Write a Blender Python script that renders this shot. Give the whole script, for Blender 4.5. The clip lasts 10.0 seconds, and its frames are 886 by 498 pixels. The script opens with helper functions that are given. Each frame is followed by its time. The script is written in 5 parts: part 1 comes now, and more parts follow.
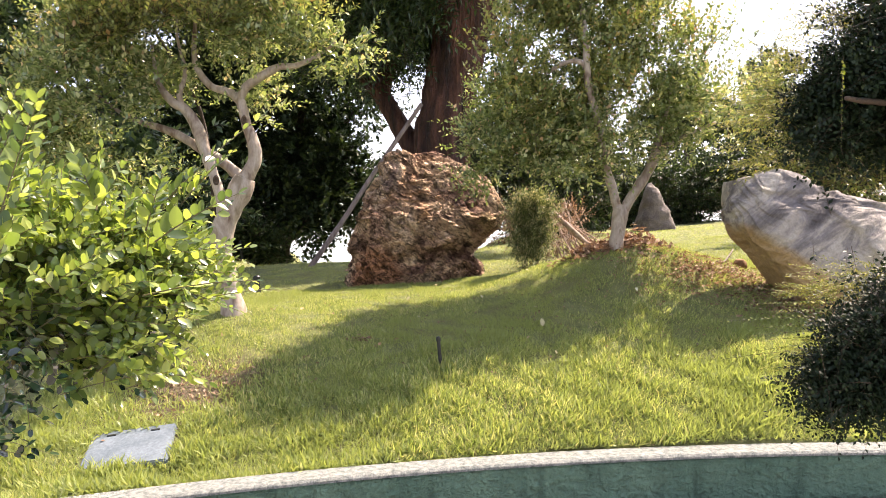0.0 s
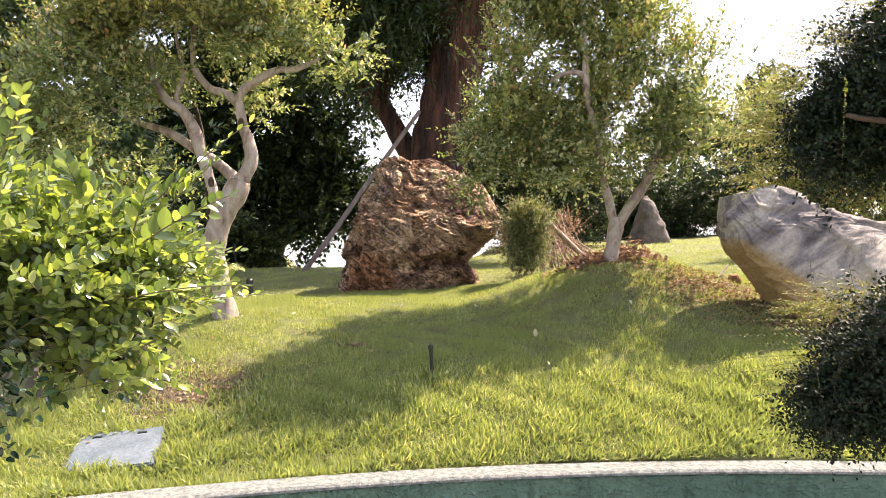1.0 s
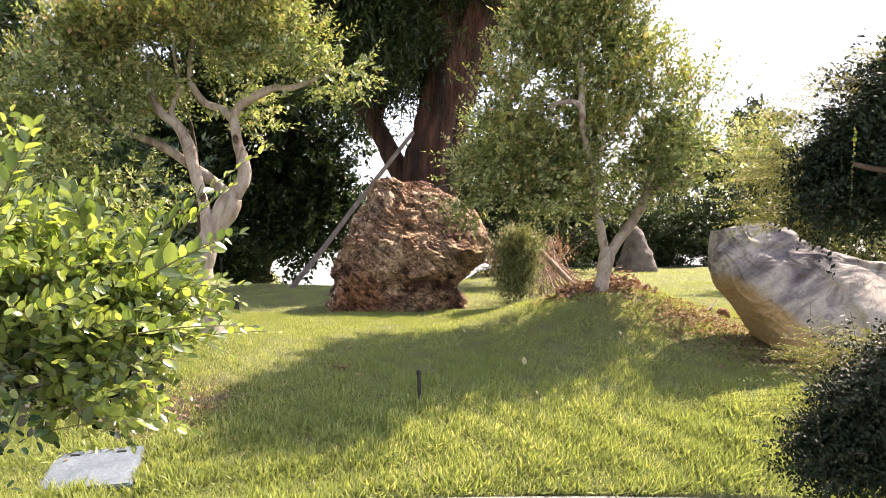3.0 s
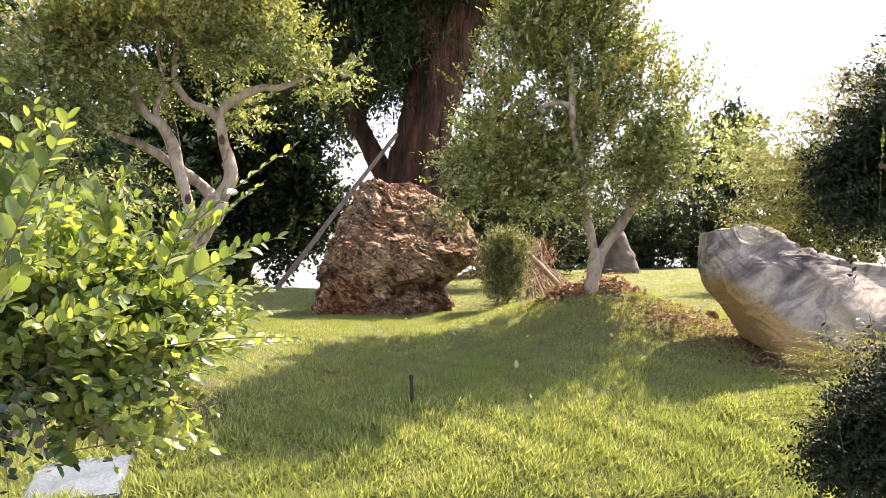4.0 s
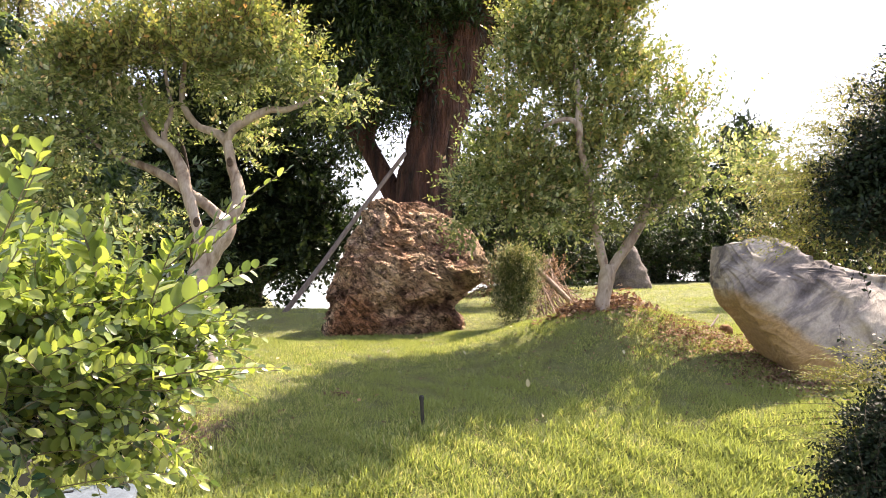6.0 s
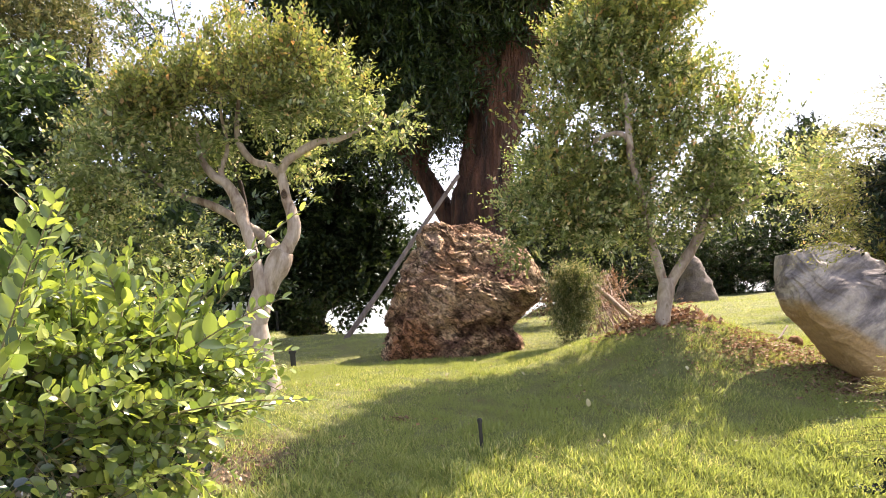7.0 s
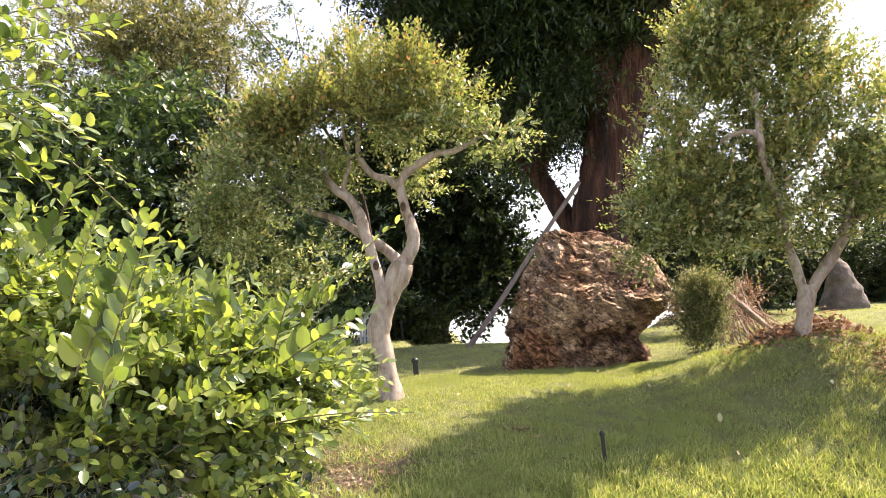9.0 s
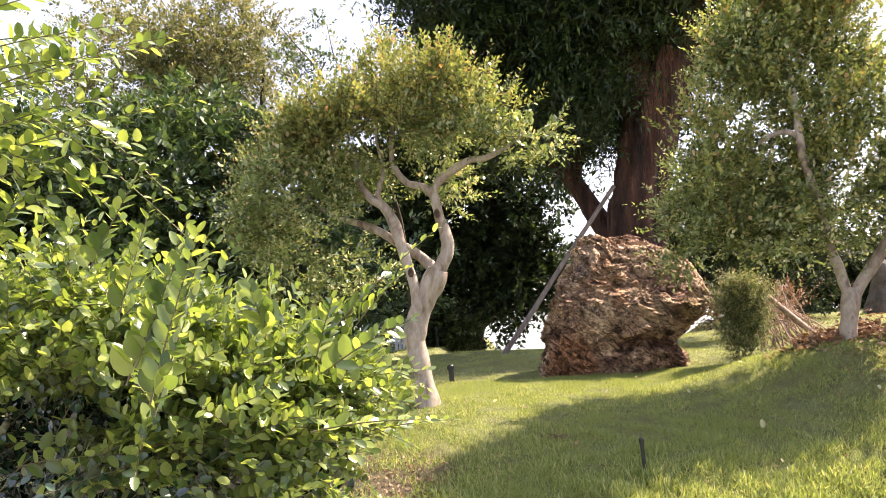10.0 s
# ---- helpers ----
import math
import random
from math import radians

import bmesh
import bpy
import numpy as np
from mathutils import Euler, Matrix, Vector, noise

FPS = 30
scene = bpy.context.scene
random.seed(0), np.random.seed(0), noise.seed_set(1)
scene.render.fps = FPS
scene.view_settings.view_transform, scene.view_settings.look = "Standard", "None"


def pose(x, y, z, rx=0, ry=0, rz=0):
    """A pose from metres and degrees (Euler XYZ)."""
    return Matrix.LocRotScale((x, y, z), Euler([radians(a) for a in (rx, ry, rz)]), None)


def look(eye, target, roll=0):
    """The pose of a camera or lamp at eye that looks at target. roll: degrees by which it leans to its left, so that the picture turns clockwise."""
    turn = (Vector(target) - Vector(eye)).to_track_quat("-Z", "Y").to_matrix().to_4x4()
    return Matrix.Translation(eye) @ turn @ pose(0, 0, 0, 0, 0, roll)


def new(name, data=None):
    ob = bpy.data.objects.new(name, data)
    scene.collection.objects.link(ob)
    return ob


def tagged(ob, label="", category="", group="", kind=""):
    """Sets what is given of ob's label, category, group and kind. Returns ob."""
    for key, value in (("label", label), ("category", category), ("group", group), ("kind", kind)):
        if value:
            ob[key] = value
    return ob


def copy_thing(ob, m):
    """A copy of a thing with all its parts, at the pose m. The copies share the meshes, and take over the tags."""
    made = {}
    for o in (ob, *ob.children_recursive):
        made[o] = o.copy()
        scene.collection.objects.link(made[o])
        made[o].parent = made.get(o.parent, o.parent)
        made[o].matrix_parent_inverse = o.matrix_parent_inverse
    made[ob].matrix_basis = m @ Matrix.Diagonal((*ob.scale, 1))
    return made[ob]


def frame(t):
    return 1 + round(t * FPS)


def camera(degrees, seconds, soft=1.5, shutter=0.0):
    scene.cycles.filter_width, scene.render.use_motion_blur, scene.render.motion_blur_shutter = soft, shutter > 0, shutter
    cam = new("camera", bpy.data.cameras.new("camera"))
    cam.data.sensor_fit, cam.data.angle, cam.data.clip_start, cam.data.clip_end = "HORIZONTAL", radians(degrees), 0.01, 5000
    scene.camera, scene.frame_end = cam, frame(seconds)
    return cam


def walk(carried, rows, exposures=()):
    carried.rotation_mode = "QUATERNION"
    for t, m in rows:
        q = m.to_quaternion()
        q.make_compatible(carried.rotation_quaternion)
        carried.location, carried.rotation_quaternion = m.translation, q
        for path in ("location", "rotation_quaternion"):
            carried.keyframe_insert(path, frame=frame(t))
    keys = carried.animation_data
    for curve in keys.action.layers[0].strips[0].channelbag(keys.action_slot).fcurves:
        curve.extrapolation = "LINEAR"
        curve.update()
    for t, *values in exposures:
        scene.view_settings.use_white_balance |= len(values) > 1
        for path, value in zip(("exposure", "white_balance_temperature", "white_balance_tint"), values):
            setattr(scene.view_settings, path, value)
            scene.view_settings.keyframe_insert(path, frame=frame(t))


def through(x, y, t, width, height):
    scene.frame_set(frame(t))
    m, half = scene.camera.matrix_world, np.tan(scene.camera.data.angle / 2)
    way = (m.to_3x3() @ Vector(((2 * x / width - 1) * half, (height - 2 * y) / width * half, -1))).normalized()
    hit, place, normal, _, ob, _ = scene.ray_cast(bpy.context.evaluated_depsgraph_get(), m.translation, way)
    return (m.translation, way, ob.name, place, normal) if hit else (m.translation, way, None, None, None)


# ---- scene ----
cam = camera(63.2, 10.0, soft=0.6)
# seconds, place in metres, Euler degrees
PATH = [
    (0.0, 0.0000, 0.0000, 1.6000, 87.499, 1.199, -0.052),
    (0.5, 0.0024, 0.0144, 1.5991, 87.505, 0.385, -0.475),
    (1.0, -0.0007, 0.0235, 1.6005, 88.106, -0.244, -0.428),
    (1.5, -0.0006, 0.0221, 1.6039, 88.687, -1.107, -0.042),
    (2.0, 0.0004, 0.0113, 1.6199, 89.768, -1.468, 0.691),
    (2.5, -0.0021, 0.0243, 1.6270, 89.489, -1.707, -0.713),
    (2.7, -0.0125, 0.0329, 1.6326, 89.687, -1.964, -0.973),
    (3.8, -0.1133, 0.1079, 1.6338, 89.736, -2.495, -2.898),
    (4.0, -0.1258, 0.1149, 1.6337, 89.916, -2.198, -3.135),
    (4.5, -0.1429, 0.1397, 1.6347, 90.243, -1.664, -4.773),
    (5.0, -0.1478, 0.1435, 1.6364, 90.721, -1.796, -4.722),
    (5.2, -0.1459, 0.1412, 1.6345, 90.840, -1.917, -4.338),
    (6.3, -0.0851, 0.1422, 1.6439, 91.655, -0.412, -1.105),
    (6.5, -0.0730, 0.1426, 1.6440, 92.002, 0.281, -0.159),
    (7.0, -0.0445, 0.1341, 1.6493, 92.963, 1.071, 2.673),
    (7.5, -0.0312, 0.1355, 1.6542, 93.509, 1.623, 5.408),
    (8.0, -0.0244, 0.1394, 1.6530, 94.217, 1.022, 8.328),
    (8.5, -0.0060, 0.1544, 1.6508, 94.076, 1.218, 9.943),
    (9.0, -0.0032, 0.1561, 1.6522, 93.908, 1.533, 12.510),
    (9.5, 0.0005, 0.1514, 1.6558, 94.418, 1.709, 13.537),
    (10.0, -0.0078, 0.1478, 1.6542, 94.497, 2.054, 15.230),
]
walk(cam, [(t, pose(x, y, z, rx, ry, rz)) for t, x, y, z, rx, ry, rz in PATH], [(0.0, 1.66, 6600, 22.5), (10.0, 1.66, 6600, 22.5)])

# ---- light ----
SUN_ELEVATION, SUN_AZIMUTH = 53.0, 52.0     # azimuth: degrees to the right of straight ahead (+y)
world = bpy.data.worlds.new("sky")
scene.world = world
world.use_nodes = True
wt = world.node_tree
sky = wt.nodes.new("ShaderNodeTexSky")
sky.sky_type, sky.sun_disc = "NISHITA", False
sky.sun_elevation, sky.sun_rotation = radians(SUN_ELEVATION), radians(SUN_AZIMUTH)
sky.air_density, sky.dust_density, sky.ozone_density = 1.0, 1.3, 1.0
haze = wt.nodes.new("ShaderNodeHueSaturation")     # thin white haze over the whole sky
haze.inputs["Saturation"].default_value = 0.55
wt.links.new(sky.outputs[0], haze.inputs["Color"])
wt.links.new(haze.outputs[0], wt.nodes["Background"].inputs[0])
wt.nodes["Background"].inputs[1].default_value = 0.12
sun_data = bpy.data.lights.new("sun", "SUN")
sun_data.energy, sun_data.angle, sun_data.color = 4.8, radians(0.6), (1.0, 0.88, 0.68)
sun = new("sun", sun_data)
el, az = radians(SUN_ELEVATION), radians(SUN_AZIMUTH)
SUNWARD = Vector((math.cos(el) * math.sin(az), math.cos(el) * math.cos(az), math.sin(el)))
sun.matrix_world = look(SUNWARD * 40, (0, 0, 0))

# ---- materials ----


def shader(name):
    m = bpy.data.materials.new(name)
    m.use_nodes = True
    nt = m.node_tree
    return m, nt, nt.nodes["Principled BSDF"]


def node(nt, kind, **values):
    n = nt.nodes.new(kind)
    for key, value in values.items():
        n.inputs[key.replace("_", " ")].default_value = value
    return n


def ramp(nt, source, stops):
    r = nt.nodes.new("ShaderNodeValToRGB")
    while len(r.color_ramp.elements) < len(stops):
        r.color_ramp.elements.new(0.5)
    for e, (at, colour) in zip(r.color_ramp.elements, stops):
        e.position, e.color = at, (*colour, 1)
    nt.links.new(source, r.inputs[0])
    return r.outputs[0]


def mixed(nt, kind, fac, a, b):
    n = nt.nodes.new("ShaderNodeMix")
    n.data_type, n.blend_type = "RGBA", kind
    for socket, value in ((n.inputs[0], fac), (n.inputs[6], a), (n.inputs[7], b)):
        if isinstance(value, bpy.types.NodeSocket):
            nt.links.new(value, socket)
        elif isinstance(value, tuple):
            socket.default_value = (*value, 1)
        else:
            socket.default_value = value
    return n.outputs[2]


def coords(nt, scale=(1, 1, 1), turn=(0, 0, 0)):
    c = nt.nodes.new("ShaderNodeTexCoord")
    m = nt.nodes.new("ShaderNodeMapping")
    m.inputs["Scale"].default_value = scale
    m.inputs["Rotation"].default_value = [radians(a) for a in turn]
    nt.links.new(c.outputs["Object"], m.inputs["Vector"])
    return m.outputs[0]


def noisy(nt, where, scale, detail=4.0, rough=0.6, distort=0.0):
    n = node(nt, "ShaderNodeTexNoise", Scale=scale, Detail=detail, Roughness=rough, Distortion=distort)
    nt.links.new(where, n.inputs["Vector"])
    return n.outputs[0]


def bumped(nt, bsdf, height, strength, distance):
    b = node(nt, "ShaderNodeBump", Strength=strength, Distance=distance)
    nt.links.new(height, b.inputs["Height"])
    nt.links.new(b.outputs[0], bsdf.inputs["Normal"])
    return b


def leaf_material(name, stops, glow, rough=0.45, through=0.4, patch=None, sheen=0.4, single=False, wax=0.0):
    """Leaves differ one from another (random per island); some light passes through them."""
    m, nt, bsdf = shader(name)
    g = nt.nodes.new("ShaderNodeObjectInfo" if single else "ShaderNodeNewGeometry")
    colour = ramp(nt, g.outputs["Random" if single else "Random Per Island"], stops)
    if patch:
        where = coords(nt)
        spots = ramp(nt, noisy(nt, where, patch[0], 2.0), [(0.42, (0, 0, 0)), (0.62, (1, 1, 1))])
        colour = mixed(nt, "MIX", spots, colour, patch[1])
    nt.links.new(colour, bsdf.inputs["Base Color"])
    bsdf.inputs["Roughness"].default_value = rough
    bsdf.inputs["Specular IOR Level"].default_value = sheen
    bsdf.inputs["Coat Weight"].default_value, bsdf.inputs["Coat Roughness"].default_value = wax, 0.14
    t = nt.nodes.new("ShaderNodeBsdfTranslucent")
    nt.links.new(mixed(nt, "MULTIPLY", 1.0, colour, glow), t.inputs[0])
    mix = nt.nodes.new("ShaderNodeMixShader")
    mix.inputs[0].default_value = through
    nt.links.new(bsdf.outputs[0], mix.inputs[1])
    nt.links.new(t.outputs[0], mix.inputs[2])
    nt.links.new(mix.outputs[0], nt.nodes["Material Output"].inputs[0])
    return m


def plain_material(name, dark, light, scale, rough, bump=0.3, distance=0.01, metal=0.0, stretch=(1, 1, 1), grain=8.0):
    m, nt, bsdf = shader(name)
    where = coords(nt, stretch)
    broad, fine = noisy(nt, where, scale, 5.0, 0.6), noisy(nt, where, scale * grain, 3.0, 0.6)
    colour = ramp(nt, broad, [(0.3, dark), (0.7, light)])
    colour = mixed(nt, "OVERLAY", 0.45, colour, fine)
    nt.links.new(colour, bsdf.inputs["Base Color"])
    bsdf.inputs["Roughness"].default_value, bsdf.inputs["Metallic"].default_value = rough, metal
    bumped(nt, bsdf, fine, bump, distance)
    return m


SHRUB_STOPS = [(0.0, (0.04, 0.075, 0.026)), (0.35, (0.115, 0.17, 0.05)), (0.75, (0.225, 0.29, 0.075)), (1.0, (0.35, 0.4, 0.13))]
SHRUB_LEAF = leaf_material("shrub_leaf", SHRUB_STOPS, (2.1, 2.05, 0.85), 0.28, 0.35, sheen=0.7, wax=0.35)
SHRUB_SINGLE_LEAF = leaf_material("shrub_single_leaf", SHRUB_STOPS, (2.1, 2.05, 0.85), 0.28, 0.38, sheen=0.7, single=True, wax=0.35)
# darker leaf for the shrub's inside: its own shade is put into the colour
SHRUB_SHADED_LEAF = leaf_material("shrub_shaded_leaf", [(0.0, (0.008, 0.022, 0.014)), (0.6, (0.025, 0.058, 0.033)), (0.96, (0.085, 0.15, 0.07)), (1.0, (0.26, 0.2, 0.08))], (1.4, 1.8, 0.9), 0.2, 0.13, sheen=0.9, wax=0.6)
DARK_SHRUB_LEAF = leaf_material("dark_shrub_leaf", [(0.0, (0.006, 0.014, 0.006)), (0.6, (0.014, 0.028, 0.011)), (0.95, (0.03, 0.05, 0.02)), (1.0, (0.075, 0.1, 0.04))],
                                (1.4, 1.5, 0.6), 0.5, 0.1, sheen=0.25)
# next two: the dark shrub's sunlit fringe, with the sunlight put into the leaf colour
LIT_FRINGE_LEAF = leaf_material("lit_fringe_leaf", [(0.0, (0.1, 0.13, 0.035)), (0.6, (0.24, 0.26, 0.07)), (1.0, (0.42, 0.4, 0.14))], (1.6, 1.5, 0.7), 0.5, 0.4, sheen=0.3)
LIT_SINGLE_LEAF = leaf_material("lit_single_leaf", [(0.0, (0.05, 0.08, 0.018)), (0.6, (0.14, 0.17, 0.04)), (1.0, (0.3, 0.3, 0.09))], (1.6, 1.6, 0.7), 0.6, 0.35, sheen=0.1, single=True)
MYRTLE_LEAF = leaf_material("myrtle_leaf", [(0.0, (0.045, 0.072, 0.035)), (0.35, (0.17, 0.23, 0.105)), (0.7, (0.38, 0.435, 0.215)), (0.93, (0.64, 0.64, 0.43)), (1.0, (0.68, 0.46, 0.32))],
                            (1.55, 1.5, 0.7), 0.22, 0.37, patch=(4.0, (0.16, 0.21, 0.09)), sheen=1.0)
MYRTLE_TIP_LEAF = leaf_material("myrtle_tip_leaf", [(0.0, (0.11, 0.155, 0.05)), (0.5, (0.24, 0.28, 0.09)), (0.9, (0.4, 0.395, 0.135)), (1.0, (0.5, 0.28, 0.15))],
                                (1.45, 1.4, 0.7), 0.34, 0.31, sheen=0.8)
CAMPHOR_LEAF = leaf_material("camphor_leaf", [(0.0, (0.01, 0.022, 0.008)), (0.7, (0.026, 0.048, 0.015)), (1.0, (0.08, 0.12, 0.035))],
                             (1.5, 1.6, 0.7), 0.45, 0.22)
BUSH_LEAF = leaf_material("bush_leaf", [(0.0, (0.05, 0.075, 0.03)), (0.6, (0.17, 0.205, 0.085)), (1.0, (0.5, 0.44, 0.3))], (1.4, 1.4, 0.7), 0.4, 0.28)
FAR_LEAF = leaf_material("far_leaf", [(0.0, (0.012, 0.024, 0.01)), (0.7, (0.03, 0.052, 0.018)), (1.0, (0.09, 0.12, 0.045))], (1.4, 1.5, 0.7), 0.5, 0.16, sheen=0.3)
HEDGE_LEAF = leaf_material("hedge_leaf", [(0.0, (0.02, 0.042, 0.018)), (0.6, (0.068, 0.112, 0.045)), (1.0, (0.21, 0.27, 0.1))], (1.4, 1.5, 0.7), 0.4, 0.24, sheen=0.6)
AIRY_LEAF = leaf_material("airy_leaf", [(0.0, (0.08, 0.1, 0.04)), (0.6, (0.18, 0.2, 0.09)), (1.0, (0.36, 0.32, 0.18))], (1.4, 1.3, 0.8), 0.4, 0.35)
DRY_LEAF = leaf_material("dry_leaf", [(0.0, (0.14, 0.08, 0.05)), (0.6, (0.28, 0.175, 0.11)), (1.0, (0.48, 0.34, 0.23))], (1.4, 1.2, 0.9), 0.7, 0.2)
PALE_SINGLE_LEAF = leaf_material("fallen_leaf", [(0.0, (0.45, 0.4, 0.2)), (0.6, (0.6, 0.58, 0.38)), (1.0, (0.42, 0.25, 0.12))], (1.2, 1.2, 0.9), 0.6, 0.2, single=True)
GRASS = leaf_material("grass_blade", [(0.0, (0.12, 0.165, 0.058)), (0.4, (0.29, 0.345, 0.125)), (0.8, (0.45, 0.485, 0.19)), (1.0, (0.66, 0.59, 0.36))],
                      (1.45, 1.45, 0.7), 0.42, 0.4, patch=(0.9, (0.3, 0.345, 0.13)))
SHRUB_TWIG = plain_material("shrub_twig", (0.12, 0.1, 0.05), (0.22, 0.2, 0.1), 60, 0.7)
DARK_TWIG = plain_material("dark_twig", (0.05, 0.035, 0.025), (0.12, 0.08, 0.05), 40, 0.8)
CAMPHOR_BARK = plain_material("camphor_bark", (0.012, 0.006, 0.005), (0.135, 0.056, 0.036), 6, 0.9, 1.0, 0.2, stretch=(1, 1, 0.14), grain=3.2)
FAR_BARK = plain_material("far_bark", (0.03, 0.022, 0.018), (0.07, 0.05, 0.04), 6, 0.9, 0.6, 0.03, stretch=(1, 1, 0.3))
POLE_WOOD = plain_material("weathered_pole", (0.13, 0.1, 0.085), (0.27, 0.215, 0.185), 20, 0.8, 0.4, 0.01, stretch=(1, 1, 0.08))
BLACK_PLASTIC = plain_material("black_plastic", (0.008, 0.009, 0.009), (0.02, 0.02, 0.02), 30, 0.45, 0.1, 0.002)
PLATE_METAL = plain_material("plate_concrete", (0.095, 0.122, 0.145), (0.175, 0.21, 0.24), 7, 0.55, 0.25, 0.004)
WHITE_PAINT = plain_material("white_paint", (0.62, 0.64, 0.66), (0.78, 0.79, 0.8), 6, 0.5, 0.1, 0.002)
PATH_STONE = plain_material("path_stone", (0.11, 0.1, 0.09), (0.2, 0.185, 0.165), 4, 0.85, 0.4, 0.01)


PALE_WOOD = plain_material("pale_branch", (0.2, 0.13, 0.1), (0.42, 0.32, 0.25), 30, 0.8)
CLOD = plain_material("clod_earth", (0.16, 0.08, 0.035), (0.3, 0.16, 0.08), 20, 0.95, 0.8, 0.01)


def myrtle_bark():
    m, nt, bsdf = shader("myrtle_bark")
    where = coords(nt, (1, 1, 0.45))
    patches = noisy(nt, where, 9, 3.0, 0.55, 0.6)
    fine = noisy(nt, where, 70, 3.0)
    colour = ramp(nt, patches, [(0.34, (0.15, 0.10, 0.07)), (0.45, (0.29, 0.23, 0.18)), (0.58, (0.4, 0.34, 0.28)), (0.7, (0.24, 0.19, 0.13))])
    nt.links.new(mixed(nt, "OVERLAY", 0.35, colour, fine), bsdf.inputs["Base Color"])
    bsdf.inputs["Roughness"].default_value = 0.6
    bumped(nt, bsdf, patches, 0.5, 0.012)
    return m


def layered(nt, turn, scale):
    """Object coordinates turned first and stretched after, so that bands follow the rock's layers."""
    second = nt.nodes.new("ShaderNodeMapping")
    second.inputs["Scale"].default_value = scale
    nt.links.new(coords(nt, (1, 1, 1), turn), second.inputs["Vector"])
    return second.outputs[0]


def spot(nt, centre, reach, wobble):
    """A patch round a point, with an uneven edge."""
    gap = nt.nodes.new("ShaderNodeVectorMath")
    gap.operation = "DISTANCE"
    nt.links.new(coords(nt), gap.inputs[0])
    gap.inputs[1].default_value = centre
    uneven = nt.nodes.new("ShaderNodeMath")
    uneven.operation = "MULTIPLY_ADD"
    nt.links.new(wobble, uneven.inputs[0])
    uneven.inputs[1].default_value = 0.35
    nt.links.new(gap.outputs["Value"], uneven.inputs[2])
    return ramp(nt, uneven.outputs[0], [(reach, (1, 1, 1)), (reach + 0.12, (0, 0, 0))])


def boulder_stone():
    m, nt, bsdf = shader("boulder_stone")
    where = layered(nt, (0, -34, 0), (1, 1, 2.0))
    warp = node(nt, "ShaderNodeTexNoise", Scale=5.0, Detail=4.0, Roughness=0.65)
    nt.links.new(where, warp.inputs["Vector"])
    shifted = mixed(nt, "ADD", 0.55, where, warp.outputs["Color"])
    edges = []
    for size in (3.6, 8.0):
        cracks = nt.nodes.new("ShaderNodeTexVoronoi")
        cracks.feature = "DISTANCE_TO_EDGE"
        cracks.inputs["Scale"].default_value = size
        nt.links.new(shifted, cracks.inputs["Vector"])
        edges.append(cracks.outputs[0])
    broad, mid, fine = noisy(nt, coords(nt), 2.2, 4.0, 0.6, 0.5), noisy(nt, where, 6, 5.0, 0.6, 0.8), noisy(nt, where, 26, 3.0, 0.6)
    colour = ramp(nt, broad, [(0.38, (0.3, 0.165, 0.125)), (0.46, (0.66, 0.42, 0.28)), (0.58, (0.86, 0.63, 0.42)), (0.72, (0.78, 0.54, 0.43))])
    rust = ramp(nt, noisy(nt, coords(nt), 1.9, 2.0), [(0.58, (0, 0, 0)), (0.66, (1, 1, 1))])
    colour = mixed(nt, "MIX", rust, colour, (0.54, 0.32, 0.19))
    colour = mixed(nt, "MIX", spot(nt, (-0.74, 7.3, 1.02), 0.42, mid), colour, (0.54, 0.27, 0.15))
    colour = mixed(nt, "MIX", spot(nt, (0.56, 7.45, 1.46), 0.3, mid), colour, (0.75, 0.55, 0.28))
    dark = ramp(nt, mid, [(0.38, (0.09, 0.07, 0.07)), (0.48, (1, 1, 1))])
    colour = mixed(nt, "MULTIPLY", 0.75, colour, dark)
    colour = mixed(nt, "OVERLAY", 0.18, colour, fine)
    # crack lines are darkened in the colour too, painting the shade inside them
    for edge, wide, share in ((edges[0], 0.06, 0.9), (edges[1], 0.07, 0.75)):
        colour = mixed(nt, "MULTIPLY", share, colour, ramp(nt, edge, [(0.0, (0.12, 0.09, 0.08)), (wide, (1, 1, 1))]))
    nt.links.new(colour, bsdf.inputs["Base Color"])
    bsdf.inputs["Roughness"].default_value = 0.9
    bsdf.inputs["Specular IOR Level"].default_value = 0.2
    normal = None
    for source, strength, deep in ((ramp(nt, edges[0], [(0.0, (0, 0, 0)), (0.25, (1, 1, 1))]), 1.0, 0.07), (ramp(nt, edges[1], [(0.0, (0, 0, 0)), (0.3, (1, 1, 1))]), 1.0, 0.04), (mid, 0.5, 0.03), (fine, 0.15, 0.01)):
        b = node(nt, "ShaderNodeBump", Strength=strength, Distance=deep)
        nt.links.new(source, b.inputs["Height"])
        if normal:
            nt.links.new(normal, b.inputs["Normal"])
        normal = b.outputs[0]
    nt.links.new(normal, bsdf.inputs["Normal"])
    return m


